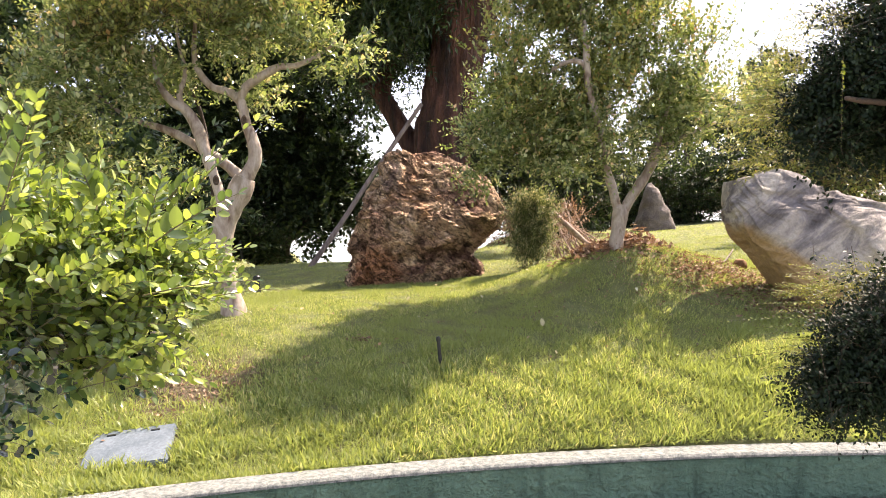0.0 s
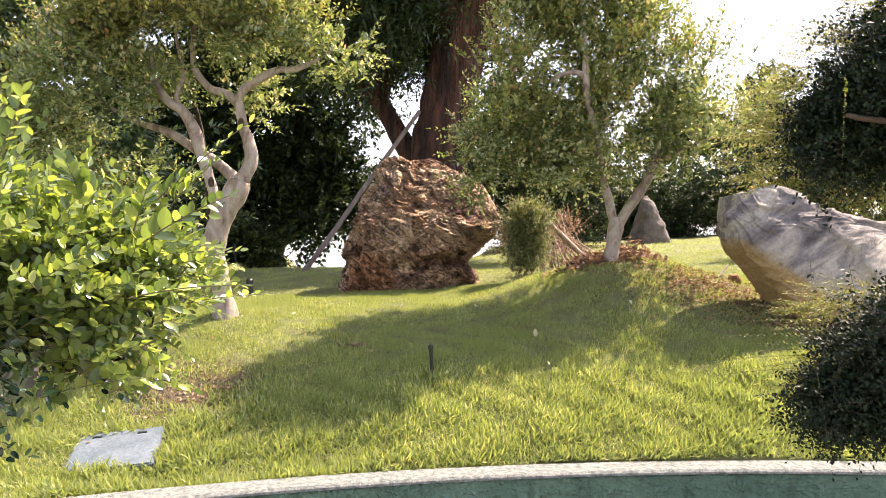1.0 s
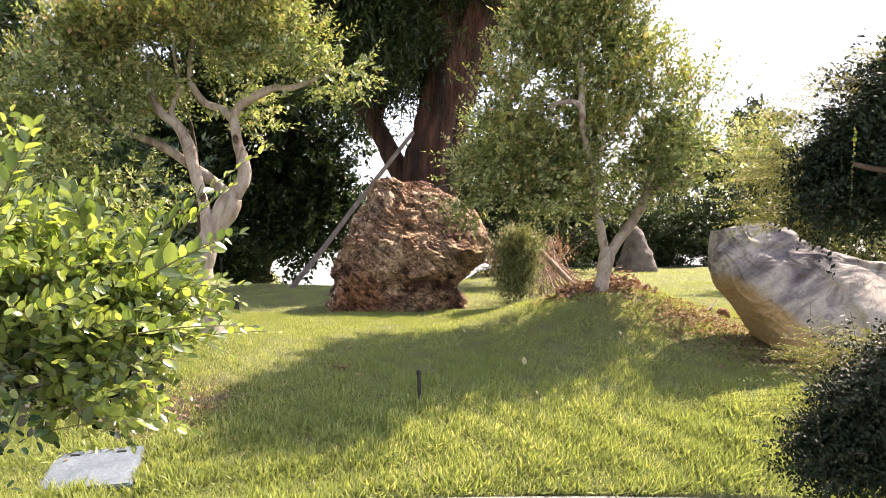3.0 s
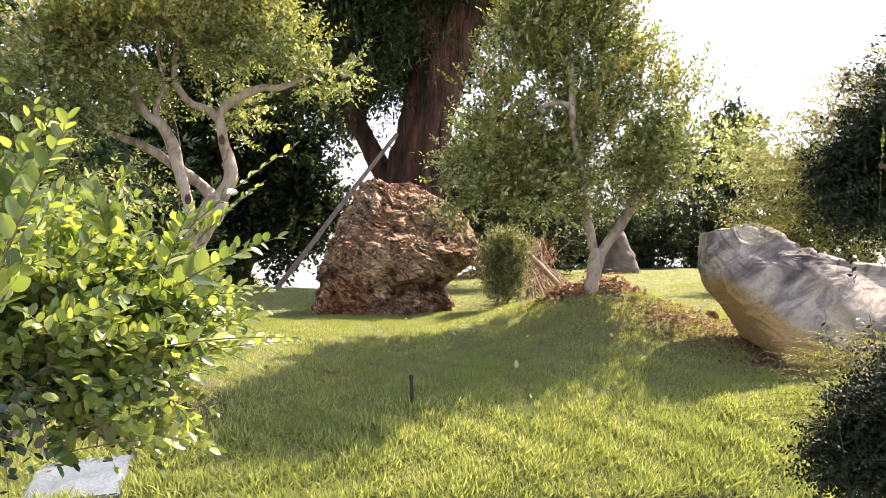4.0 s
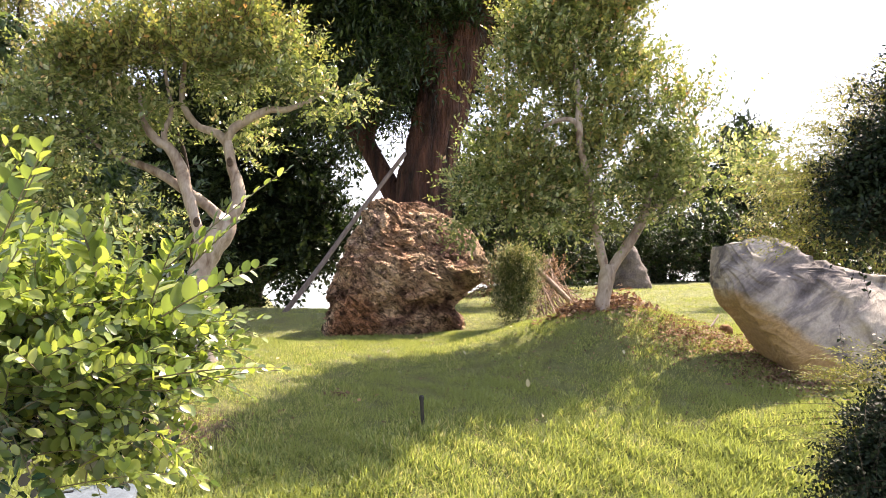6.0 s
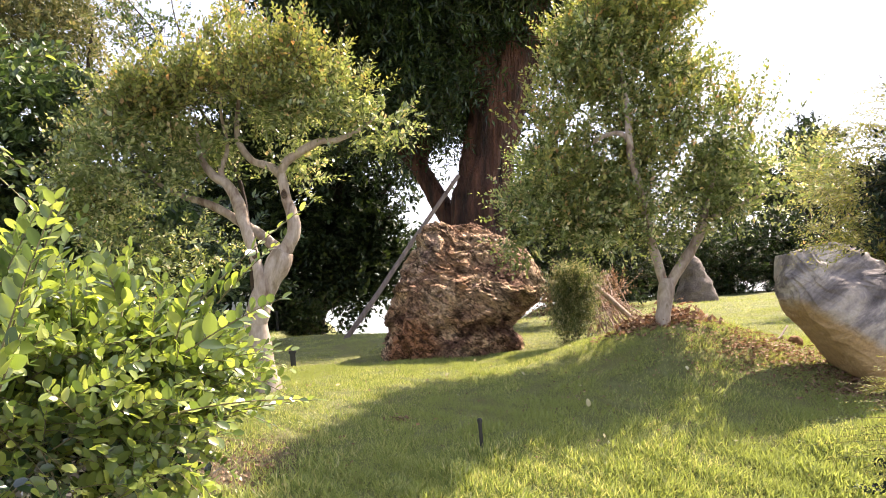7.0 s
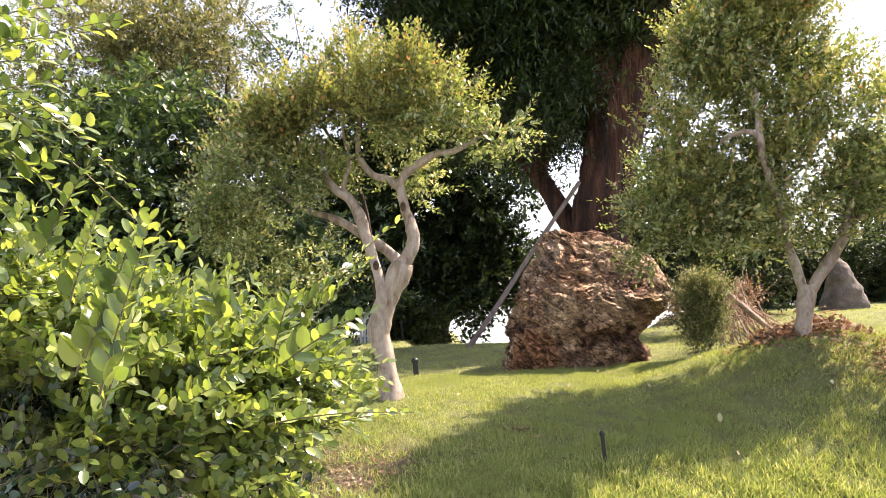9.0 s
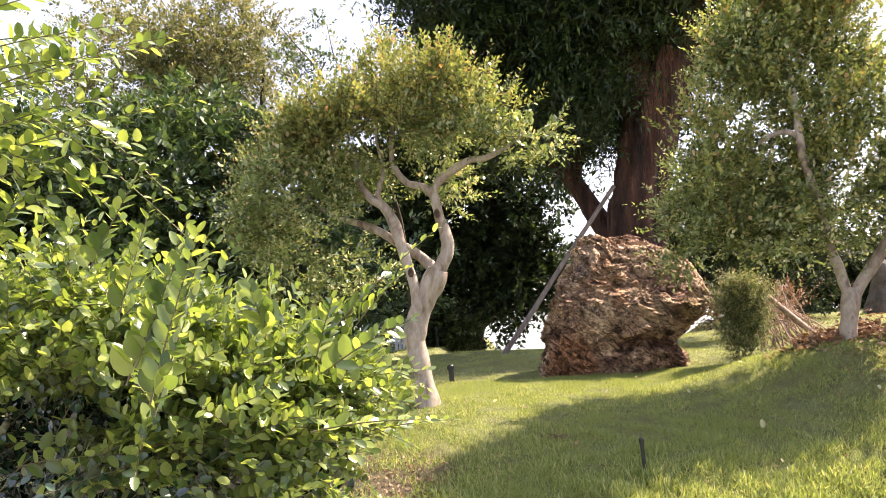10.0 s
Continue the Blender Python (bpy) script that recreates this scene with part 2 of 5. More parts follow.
def pale_stone():
    """Pale grey limestone: dark grey patches, pale veins running down the slab, ochre on the underside."""
    m, nt, bsdf = shader("pale_stone")
    along = layered(nt, (0, 38, 0), (0.5, 1, 1.8))
    broad = noisy(nt, along, 2.1, 5.0, 0.62, 0.6)
    streak, fine = noisy(nt, layered(nt, (0, 38, 0), (0.35, 1, 1.4)), 4, 5.0, 0.55, 0.5), noisy(nt, coords(nt), 38, 5.0, 0.7)
    colour = ramp(nt, broad, [(0.36, (0.1, 0.09, 0.092)), (0.45, (0.2, 0.18, 0.168)), (0.52, (0.34, 0.305, 0.26)), (0.7, (0.44, 0.4, 0.335))])
    patch = ramp(nt, noisy(nt, coords(nt), 2.2, 4.0, 0.6, 1.2), [(0.52, (0, 0, 0)), (0.6, (1, 1, 1))])
    colour = mixed(nt, "MIX", mixed(nt, "MULTIPLY", 1.0, patch, (0.75, 0.75, 0.75)), colour, (0.13, 0.118, 0.12))
    vein = ramp(nt, streak, [(0.36, (0.4, 0.38, 0.38)), (0.46, (1, 1, 1)), (0.6, (1, 1, 1)), (0.68, (1.25, 1.22, 1.18))])
    colour = mixed(nt, "MULTIPLY", 0.6, colour, vein)
    colour = mixed(nt, "OVERLAY", 0.5, colour, fine)
    # ochre soil stain along the underside
    split = nt.nodes.new("ShaderNodeSeparateXYZ")
    nt.links.new(coords(nt), split.inputs[0])
    edge = node(nt, "ShaderNodeMath")
    edge.operation = "MULTIPLY_ADD"
    nt.links.new(split.outputs[0], edge.inputs[0])
    edge.inputs[1].default_value = 0.66
    nt.links.new(split.outputs[2], edge.inputs[2])
    wobble = node(nt, "ShaderNodeMath")
    wobble.operation = "MULTIPLY_ADD"
    nt.links.new(broad, wobble.inputs[0])
    wobble.inputs[1].default_value = 0.12
    nt.links.new(edge.outputs[0], wobble.inputs[2])
    span = nt.nodes.new("ShaderNodeMapRange")
    nt.links.new(wobble.outputs[0], span.inputs[0])
    span.inputs[1].default_value, span.inputs[2].default_value = 3.0, 3.07
    span.inputs[3].default_value, span.inputs[4].default_value = 0.9, 0.0
    colour = mixed(nt, "MIX", span.outputs[0], colour, mixed(nt, "OVERLAY", 0.6, (0.31, 0.205, 0.088), fine))
    nt.links.new(colour, bsdf.inputs["Base Color"])
    bsdf.inputs["Roughness"].default_value = 0.8
    bsdf.inputs["Specular IOR Level"].default_value = 0.3
    first = bumped(nt, bsdf, streak, 0.9, 0.07)
    second = node(nt, "ShaderNodeBump", Strength=0.6, Distance=0.01)
    nt.links.new(fine, second.inputs["Height"])
    nt.links.new(second.outputs[0], first.inputs["Normal"])
    return m


EARTH_SPOT = (-1.65, 4.62, 0.52)


def lawn_soil():
    m, nt, bsdf = shader("lawn_turf")
    where = coords(nt)
    broad, mid, fine = noisy(nt, where, 0.9, 2.0), noisy(nt, where, 7, 4.0), noisy(nt, where, 160, 4.0, 0.8)
    colour = ramp(nt, mid, [(0.3, (0.15, 0.17, 0.065)), (0.55, (0.24, 0.26, 0.1)), (0.75, (0.33, 0.33, 0.14))])
    bare = ramp(nt, broad, [(0.5, (0, 0, 0)), (0.68, (1, 1, 1))])
    colour = mixed(nt, "MIX", bare, colour, (0.23, 0.225, 0.085))
    gap = nt.nodes.new("ShaderNodeVectorMath")      # trodden earth above the cover plate
    gap.operation = "DISTANCE"
    nt.links.new(where, gap.inputs[0])
    gap.inputs[1].default_value = EARTH_SPOT
    reach = nt.nodes.new("ShaderNodeMath")
    reach.operation = "MULTIPLY_ADD"
    nt.links.new(mid, reach.inputs[0])
    reach.inputs[1].default_value = 0.5
    nt.links.new(gap.outputs["Value"], reach.inputs[2])
    earth = ramp(nt, reach.outputs[0], [(0.7, (1, 1, 1)), (1.05, (0, 0, 0))])
    colour = mixed(nt, "MIX", earth, colour, (0.17, 0.13, 0.075))
    colour = mixed(nt, "OVERLAY", 0.7, colour, fine)
    nt.links.new(colour, bsdf.inputs["Base Color"])
    bsdf.inputs["Roughness"].default_value = 0.95
    bumped(nt, bsdf, fine, 1.0, 0.03)
    return m


def green_render():
    m, nt, bsdf = shader("green_wall_render")
    where = coords(nt)
    broad, rough, fine = noisy(nt, where, 2.2, 4.0), noisy(nt, coords(nt, (1, 1, 1.2), (0, 25, 0)), 24, 3.0, 0.6, 0.35), noisy(nt, where, 120, 3.0, 0.7)
    colour = ramp(nt, broad, [(0.3, (0.12, 0.23, 0.165)), (0.7, (0.22, 0.37, 0.265))])
    streak = ramp(nt, noisy(nt, coords(nt, (1, 1, 0.12)), 9, 3.0), [(0.5, (1, 1, 1)), (0.72, (0.45, 0.5, 0.5))])
    colour = mixed(nt, "MULTIPLY", 0.8, colour, streak)
    colour = mixed(nt, "OVERLAY", 0.35, colour, rough)
    nt.links.new(mixed(nt, "OVERLAY", 0.3, colour, fine), bsdf.inputs["Base Color"])
    bsdf.inputs["Roughness"].default_value = 0.9
    first = bumped(nt, bsdf, rough, 1.0, 0.12)
    second = node(nt, "ShaderNodeBump", Strength=0.8, Distance=0.015)
    nt.links.new(fine, second.inputs["Height"])
    nt.links.new(second.outputs[0], first.inputs["Normal"])
    return m


def water_material():
    m, nt, bsdf = shader("lake_water")
    bsdf.inputs["Base Color"].default_value = (0.25, 0.3, 0.3, 1)
    bsdf.inputs["Roughness"].default_value = 0.12
    bumped(nt, bsdf, noisy(nt, coords(nt), 1.5, 3.0), 0.2, 0.05)
    return m


MYRTLE_BARK, BOULDER_STONE, PALE_STONE, GREY_STONE = myrtle_bark(), boulder_stone(), pale_stone(), plain_material("grey_stone", (0.09, 0.072, 0.065), (0.21, 0.175, 0.155), 5, 0.85, 0.6, 0.03)
LAWN, WALL_GREEN, WATER = lawn_soil(), green_render(), water_material()
WALL_CAP = plain_material("wall_cap", (0.14, 0.17, 0.16), (0.5, 0.5, 0.46), 30, 0.9, 1.0, 0.03, grain=4)

# ---- mesh tools ----
RNG = np.random.default_rng(7)


def mesh_of(name, verts, faces, material, smooth=True):
    """faces: an integer array of triangles or of quads."""
    verts, faces = np.asarray(verts, np.float32), np.asarray(faces, np.int32)
    me = bpy.data.meshes.new(name)
    k = faces.shape[1]
    me.vertices.add(len(verts))
    me.vertices.foreach_set("co", verts.ravel())
    me.loops.add(faces.size)
    me.loops.foreach_set("vertex_index", faces.ravel())
    me.polygons.add(len(faces))
    me.polygons.foreach_set("loop_start", np.arange(0, faces.size, k, dtype=np.int32))
    me.polygons.foreach_set("use_smooth", np.full(len(faces), smooth))
    me.update(calc_edges=True)
    me.validate()
    me.materials.append(material)
    return me


def part(name, me, parent=None, label=""):
    ob = new(name, me)
    if parent is not None:
        ob.parent = parent
    return tagged(ob, label)


def thing(name, label, category, group="", kind="", at=(0, 0, 0)):
    ob = new(name)
    ob.location = at
    ob.empty_display_size = 0.1
    return tagged(ob, label, category, group, kind)


def stuck(name, me, parent, label=""):
    """A part whose mesh is given in world coordinates."""
    ob = part(name, me, parent, label)
    ob.location = -parent.location
    return ob


def unit(v):
    v = np.asarray(v, float)
    return v / np.maximum(np.linalg.norm(v, axis=-1, keepdims=True), 1e-9)


def smooth_line(points, steps):
    """Catmull-Rom through rows of (x, y, z, radius)."""
    p = np.asarray(points, float)
    p = np.vstack([2 * p[0] - p[1], p, 2 * p[-1] - p[-2]])
    out = []
    for i in range(1, len(p) - 2):
        s = np.linspace(0, 1, steps, endpoint=False)[:, None]
        a, b, c, d = p[i - 1], p[i], p[i + 1], p[i + 2]
        out.append(0.5 * (2 * b + (c - a) * s + (2 * a - 5 * b + 4 * c - d) * s ** 2 + (3 * b - a - 3 * c + d) * s ** 3))
    return np.vstack(out + [p[-2:-1]])


def limb_mesh(name, points, material, steps=8, sides=14, lumps=0.08, freq=6.0, ribs=0.0):
    """A tapered, lumpy limb through rows of (x, y, z, radius), closed at both ends."""
    line = smooth_line(points, steps)
    centre, rad = line[:, :3], np.maximum(line[:, 3], 0.002)
    along = unit(np.gradient(centre, axis=0))
    ref = np.array([0.3, 1.0, 0.1])
    side = unit(np.cross(along, ref))
    other = np.cross(along, side)
    a = np.linspace(0, 2 * math.pi, sides, endpoint=False)
    ring = side[:, None] * np.cos(a)[None, :, None] + other[:, None] * np.sin(a)[None, :, None]
    swell = np.ones((len(line), sides))
    for i in range(len(line)):
        for j in range(sides):
            q = Vector(centre[i] + ring[i, j] * rad[i])
            swell[i, j] += lumps * noise.noise(q * freq) + lumps * 0.5 * noise.noise(q * freq * 2.7)
            if ribs:
                swell[i, j] += ribs * math.sin(a[j] * 9 + 1.5 * noise.noise(q * 1.5)) * 0.5
    v = (centre[:, None] + ring * (rad[:, None] * swell)[:, :, None]).reshape(-1, 3)
    n = len(line)
    i, j = np.meshgrid(np.arange(n - 1), np.arange(sides), indexing="ij")
    k = (j + 1) % sides
    f = np.stack([i * sides + j, i * sides + k, (i + 1) * sides + k, (i + 1) * sides + j], -1).reshape(-1, 4)
    tip = len(v)
    v = np.vstack([v, centre[:1], centre[-1:]])
    jj = np.arange(sides)
    kk = (jj + 1) % sides
    ends = np.vstack([np.stack([kk, jj, np.full(sides, tip), np.full(sides, tip)], -1),
                      np.stack([(n - 1) * sides + jj, (n - 1) * sides + kk, np.full(sides, tip + 1), np.full(sides, tip + 1)], -1)])
    tri = np.vstack([f[:, [0, 1, 2]], f[:, [0, 2, 3]], ends[:, :3]])
    return mesh_of(name, v, tri, material)


def oval(points, cup=0.06):
    """A broad oval leaf blade, cupped along its midrib: outline points and a middle."""
    a = np.linspace(-math.pi / 2, 1.5 * math.pi, points, endpoint=False)
    y = 0.5 + 0.5 * np.sin(a)
    x = 0.3 * np.cos(a) * (1 - 0.1 * np.sin(a)) * np.where(np.sin(a) > 0, 1 - 0.25 * np.sin(a) ** 3, 1)
    v = np.stack([x, y, cup * np.abs(x) / 0.27 - 0.05 * y ** 2], -1)
    v = np.vstack([v, [(0, 0.5, -0.012)]])
    i = np.arange(points)
    return v, np.stack([i, (i + 1) % points, np.full(points, points)], -1)


SIMPLE_OVAL, OVAL, ROUND_OVAL = oval(6), oval(8), oval(14, 0.075)
DIAMOND = (np.array([(0, 0, 0), (-0.28, 0.45, 0.07), (0, 1, 0), (0.28, 0.45, 0.07)], float), np.array([(0, 2, 1), (0, 3, 2)]))
NARROW = (np.array([(0, 0, 0), (-0.16, 0.4, 0.04), (0, 1, -0.06), (0.16, 0.4, 0.04)], float), np.array([(0, 2, 1), (0, 3, 2)]))
SPIKE = (np.array([(-0.08, 0, 0), (0.08, 0, 0), (0, 1, 0.12)], float), np.array([(0, 1, 2)]))
BLADE = (np.array([(-0.06, 0, 0), (0.06, 0, 0), (0.055, 0.5, 0.05), (-0.055, 0.5, 0.05), (0, 1, 0.3)], float), np.array([(0, 1, 2), (0, 2, 3), (3, 2, 4)]))


def leaf_mesh(name, place, way, face, size, shape, material):
    """Leaves at places, pointing along way, with their upper side towards face."""
    t, f = shape
    d = unit(way)
    s = unit(np.cross(d, face))
    n = np.cross(s, d)
    size = np.broadcast_to(np.asarray(size, float), (len(place),))[:, None, None]
    v = place[:, None] + size * (t[None, :, 0:1] * s[:, None] + t[None, :, 1:2] * d[:, None] + t[None, :, 2:3] * n[:, None])
    faces = (np.arange(len(place))[:, None, None] * len(t) + f[None]).reshape(-1, 3)
    return mesh_of(name, v.reshape(-1, 3), faces, material, smooth=len(t) > 6)


def twig_mesh(name, lines, radius, material):
    """Three-sided twigs. lines: (n, k, 3)."""
    n, k, _ = lines.shape
    along = unit(np.gradient(lines, axis=1))
    side = unit(np.cross(along, np.array([0.31, 0.23, 0.92])))
    other = np.cross(along, side)
    r = (np.broadcast_to(np.asarray(radius, float), (n,))[:, None] * np.linspace(1, 0.35, k)[None])[:, :, None]
    rings = [lines + r * (math.cos(a) * side + math.sin(a) * other) for a in (0, 2.0944, 4.1888)]
    v = np.stack(rings, 2).reshape(-1, 3)
    base = np.arange(n)[:, None, None] * k * 3
    i, j = np.arange(k - 1)[None, :, None] * 3, np.arange(3)[None, None]
    a, b = base + i + j, base + i + (j + 1) % 3
    f = np.stack([a, b, b + 3, a + 3], -1).reshape(-1, 4)
    return mesh_of(name, v, f, material)


def shoots(origin, way, length, bend, k):
    """Bent shoots: points (n, k, 3). bend: how far the tip sinks (below 0: rises), as a share of the length."""
    s = np.linspace(0, 1, k)[None, :, None]
    length = np.broadcast_to(np.asarray(length, float), (len(origin),))[:, None, None]
    fall = np.zeros((len(origin), 1, 3))
    fall[:, 0, 2] = -np.broadcast_to(np.asarray(bend, float), (len(origin),))
    return origin[:, None] + length * (s * unit(way)[:, None] + s ** 2 * fall)


def leaves_on(lines, per, size, spread=0.9, lift=0.35, jitter=0.3, start=0.15, planar=0.0, turned=None):
    """Leaves along shoots, alternately to the two sides. Gives places, ways, faces and sizes. turned: the open side to which the blades also turn."""
    n, k, _ = lines.shape
    s = np.linspace(start, 1, per)[None] + RNG.uniform(-0.3, 0.3, (n, per)) * (1 - start) / per
    x = np.clip(s, 0, 0.999) * (k - 1)
    i = x.astype(int)
    f = (x - i)[..., None]
    rows = np.arange(n)[:, None]
    p = lines[rows, i] * (1 - f) + lines[rows, i + 1] * f
    d = unit(lines[rows, i + 1] - lines[rows, i])
    roll = RNG.uniform(0, 2 * math.pi, (n, 1, 1)) * (1 - planar)
    up = np.array([0, 0, 1.0]) + RNG.normal(0, 0.15, (n, 1, 3))
    side = unit(np.cross(d, np.broadcast_to(up, d.shape)))
    over = np.cross(side, d)
    side = side * np.cos(roll) + over * np.sin(roll)
    sign = np.where(np.arange(per) % 2 == 0, 1.0, -1.0)[None, :, None]
    way = d * 0.55 + side * sign * spread + np.array([0, 0, lift]) + RNG.normal(0, jitter, p.shape)
    way[:, -1] = d[:, -1] + RNG.normal(0, 0.2, (n, 3))
    face = np.array([0, 0, 1.0]) + over * 0.5 + RNG.normal(0, jitter + 0.15, p.shape)
    if turned is not None:
        face = face * 0.6 + np.asarray(turned) * RNG.uniform(-0.1, 0.85, (n, per, 1)) + RNG.normal(0, 0.3, p.shape)
    sizes = size * RNG.uniform(0.65, 1.15, (n, per)) * np.linspace(1.05, 0.75, per)[None]
    return p.reshape(-1, 3), way.reshape(-1, 3), face.reshape(-1, 3), sizes.ravel()


def in_blobs(blobs, n, shell=0.5):
    """Points in ellipsoids (x, y, z, rx, ry, rz), drawn to their shells, and the outward ways there."""
    b = np.asarray(blobs, float)
    w = b[:, 3] * b[:, 4] * b[:, 5]
    pick = RNG.choice(len(b), n, p=w / w.sum())
    out = unit(RNG.normal(size=(n, 3)))
    r = RNG.uniform(shell ** 3, 1, n) ** (1 / 3)
    lump = 1 + 0.18 * np.sin(out[:, 0] * 7 + pick) * np.sin(out[:, 1] * 6 + 2 * pick) + 0.12 * np.sin(out[:, 2] * 11 + out[:, 0] * 5)
    return b[pick, :3] + out * b[pick, 3:] * (r * lump)[:, None], out


def crown(parent, blobs, twigs, per, size, material, wood, length=0.25, up=0.3, bend=0.15, shell=0.5, shape=DIAMOND, radius=0.0025, name="crown", label="", lift=0.2, full=30, loose=0.28):
    """Foliage in clumps: about `full` twigs to a clump, each clump a share `loose` of the crown's mean radius."""
    many = max(10, twigs // full)
    centre, out = in_blobs(blobs, many, shell)
    reach = loose * np.mean(np.asarray(blobs)[:, 3:])
    pick = RNG.integers(0, many, twigs)
    wide = RNG.uniform(0.5, 1.3, (many, 1)) * reach
    off = RNG.normal(0, 1, (twigs, 3)) * wide[pick] * [1, 1, 0.7]
    o = centre[pick] + off
    way = out[pick] * 0.45 + unit(off) * 0.7 + np.array([0, 0, up]) + RNG.normal(0, 0.3, o.shape)
    lines = shoots(o, way, length * RNG.uniform(0.5, 1.3, twigs), bend, 3)
    c = stuck(name, leaf_mesh(name, *leaves_on(lines, per, size, lift=lift), shape, material), parent, label)
    tagged(c, kind="stuff")
    t = stuck("branchwork", twig_mesh("branchwork", lines[::4] if twigs > 1300 else lines, radius, wood), parent)
    tagged(t, kind="stuff")
    return c


def rock_mesh(name, levels, material, rough, freq, rings=90, around=150, square=2.6, strata=0.0, tilt=0.6, carve=None, skew=0.0, cuts=(), blocks=()):
    """A rock from rows of (z, left x, right x, middle y, half depth), with layered and knobbly relief. cuts: planes (point, outward way) that split flat faces off. blocks: rows (cells to a metre, depth) of angular blocks along the layers."""
    lv = np.asarray(levels, float)
    u = np.linspace(0, 1, rings)
    at = np.linspace(0, 1, len(lv))
    z, xl, xr, yc, dy = (np.interp(u, at, lv[:, i]) for i in range(5))
    kernel = np.array([1, 2, 3, 2, 1]) / 9
    xl, xr, yc, dy = (np.convolve(np.pad(q, 2, mode="edge"), kernel, "valid") for q in (xl, xr, yc, dy))
    a = np.linspace(0, 2 * math.pi, around, endpoint=False)
    cx, sx = np.cos(a), np.sin(a)
    px, py = np.sign(cx) * np.abs(cx) ** (2 / square), np.sign(sx) * np.abs(sx) ** (2 / square)
    v = np.stack([((xl + xr) / 2)[:, None] + ((xr - xl) / 2)[:, None] * px, yc[:, None] + dy[:, None] * py, np.broadcast_to(z[:, None], (rings, around))], -1)
    v[:, :, 1] += skew * (v[:, :, 0] - xl.min())
    mid = np.stack([(xl + xr) / 2, yc + skew * ((xl + xr) / 2 - xl.min()), z], -1)[:, None]
    out = unit((v - mid) * [1, 1, 1] + np.array([0, 0, 1.0]) * ((u - 0.5) * 0.6)[:, None, None])
    flat = v.reshape(-1, 3).copy()
    o = out.reshape(-1, 3)
    for at_point, way in cuts:
        n = unit(np.asarray(way, float))
        flat -= np.maximum((flat - np.asarray(at_point)) @ n, 0)[:, None] * n
    for i in range(len(flat)):
        p = Vector(flat[i])
        q = Vector((p.x * math.cos(tilt) + p.z * math.sin(tilt), p.y, -p.x * math.sin(tilt) + p.z * math.cos(tilt)))
        w = noise.noise_vector(p * 2.3) * 0.22 + noise.noise_vector(p * 6.0) * 0.07
        h = noise.fractal(p * freq, 1.0, 2.0, 3) * 0.9 + noise.noise(p * freq * 9) * 0.14
        if strata:
            for cell, deep in ((2.1, 1.0), (4.6, 0.62), (10.0, 0.34)):
                near = noise.voronoi(Vector(((q.x + w.x) * cell, (q.y + w.y) * cell, (q.z + w.z) * cell * 2.1)))[0]
                gap = min((near[1] - near[0]) * 2.6, 1.0)
                h += strata * deep * (gap * (2 - gap) - 0.7) + strata * deep * 0.5 * (0.5 - near[0])
        for cell, deep in blocks:
            gaps, seeds = noise.voronoi(Vector(((q.x + w.x) * cell, (q.y + w.y) * cell, (q.z + w.z) * cell * 2.2)))
            step = noise.cell(seeds[0] * 7.3)
            gap = min((gaps[1] - gaps[0]) * 5.0, 1.0)
            h += deep / rough * ((step - 0.5) * 0.9 * gap + 0.35 * (gap - 1.0) + 0.5 * (seeds[0].z - (q.z + w.z) * cell * 2.2) * 0.6)
        if carve:
            h -= carve(p) / rough
        flat[i] += o[i] * rough * h
    i, j = np.meshgrid(np.arange(rings - 1), np.arange(around), indexing="ij")
    k = (j + 1) % around
    f = np.stack([i * around + j, i * around + k, (i + 1) * around + k, (i + 1) * around + j], -1).reshape(-1, 4)
    tri = np.vstack([f[:, [0, 1, 2]], f[:, [0, 2, 3]]])
    top = len(flat)
    flat = np.vstack([flat, flat[-around:].mean(0), flat[:around].mean(0)])
    jj = np.arange(around)
    tri = np.vstack([tri, np.stack([(rings - 1) * around + jj, (rings - 1) * around + (jj + 1) % around, np.full(around, top)], -1),
                     np.stack([(jj + 1) % around, jj, np.full(around, top + 1)], -1)])
    return mesh_of(name, flat, tri, material)


def bm_mesh(name, bm, material, smooth=False):
    me = bpy.data.meshes.new(name)
    bm.normal_update()
    bm.to_mesh(me)
    bm.free()
    me.materials.append(material)
    for p in me.polygons:
        p.use_smooth = smooth
    return me


def lathe(name, profile, material, sides=20):
    """A turned body from rows of (radius, z)."""
    a = np.linspace(0, 2 * math.pi, sides, endpoint=False)
    pr = np.asarray(profile, float)
    v = np.stack([pr[:, 0:1] * np.cos(a), pr[:, 0:1] * np.sin(a), np.broadcast_to(pr[:, 1:2], (len(pr), sides))], -1).reshape(-1, 3)
    i, j = np.meshgrid(np.arange(len(pr) - 1), np.arange(sides), indexing="ij")
    k = (j + 1) % sides
    f = np.stack([i * sides + j, i * sides + k, (i + 1) * sides + k, (i + 1) * sides + j], -1).reshape(-1, 4)
    return mesh_of(name, v, f, material, smooth=False)


# ---- the ground, the wall and the water ----
WALL_CENTRE, WALL_RADIUS, WALL_TOP, WALL_THICK = (1.91, -8.36), 12.42, 0.27, 0.145
SLOPE_CENTRE, SLOPE_RADIUS = (2.6, -10.2), 14.22


def beyond_wall(x, y):
    return np.hypot(x - WALL_CENTRE[0], y - WALL_CENTRE[1]) - WALL_RADIUS


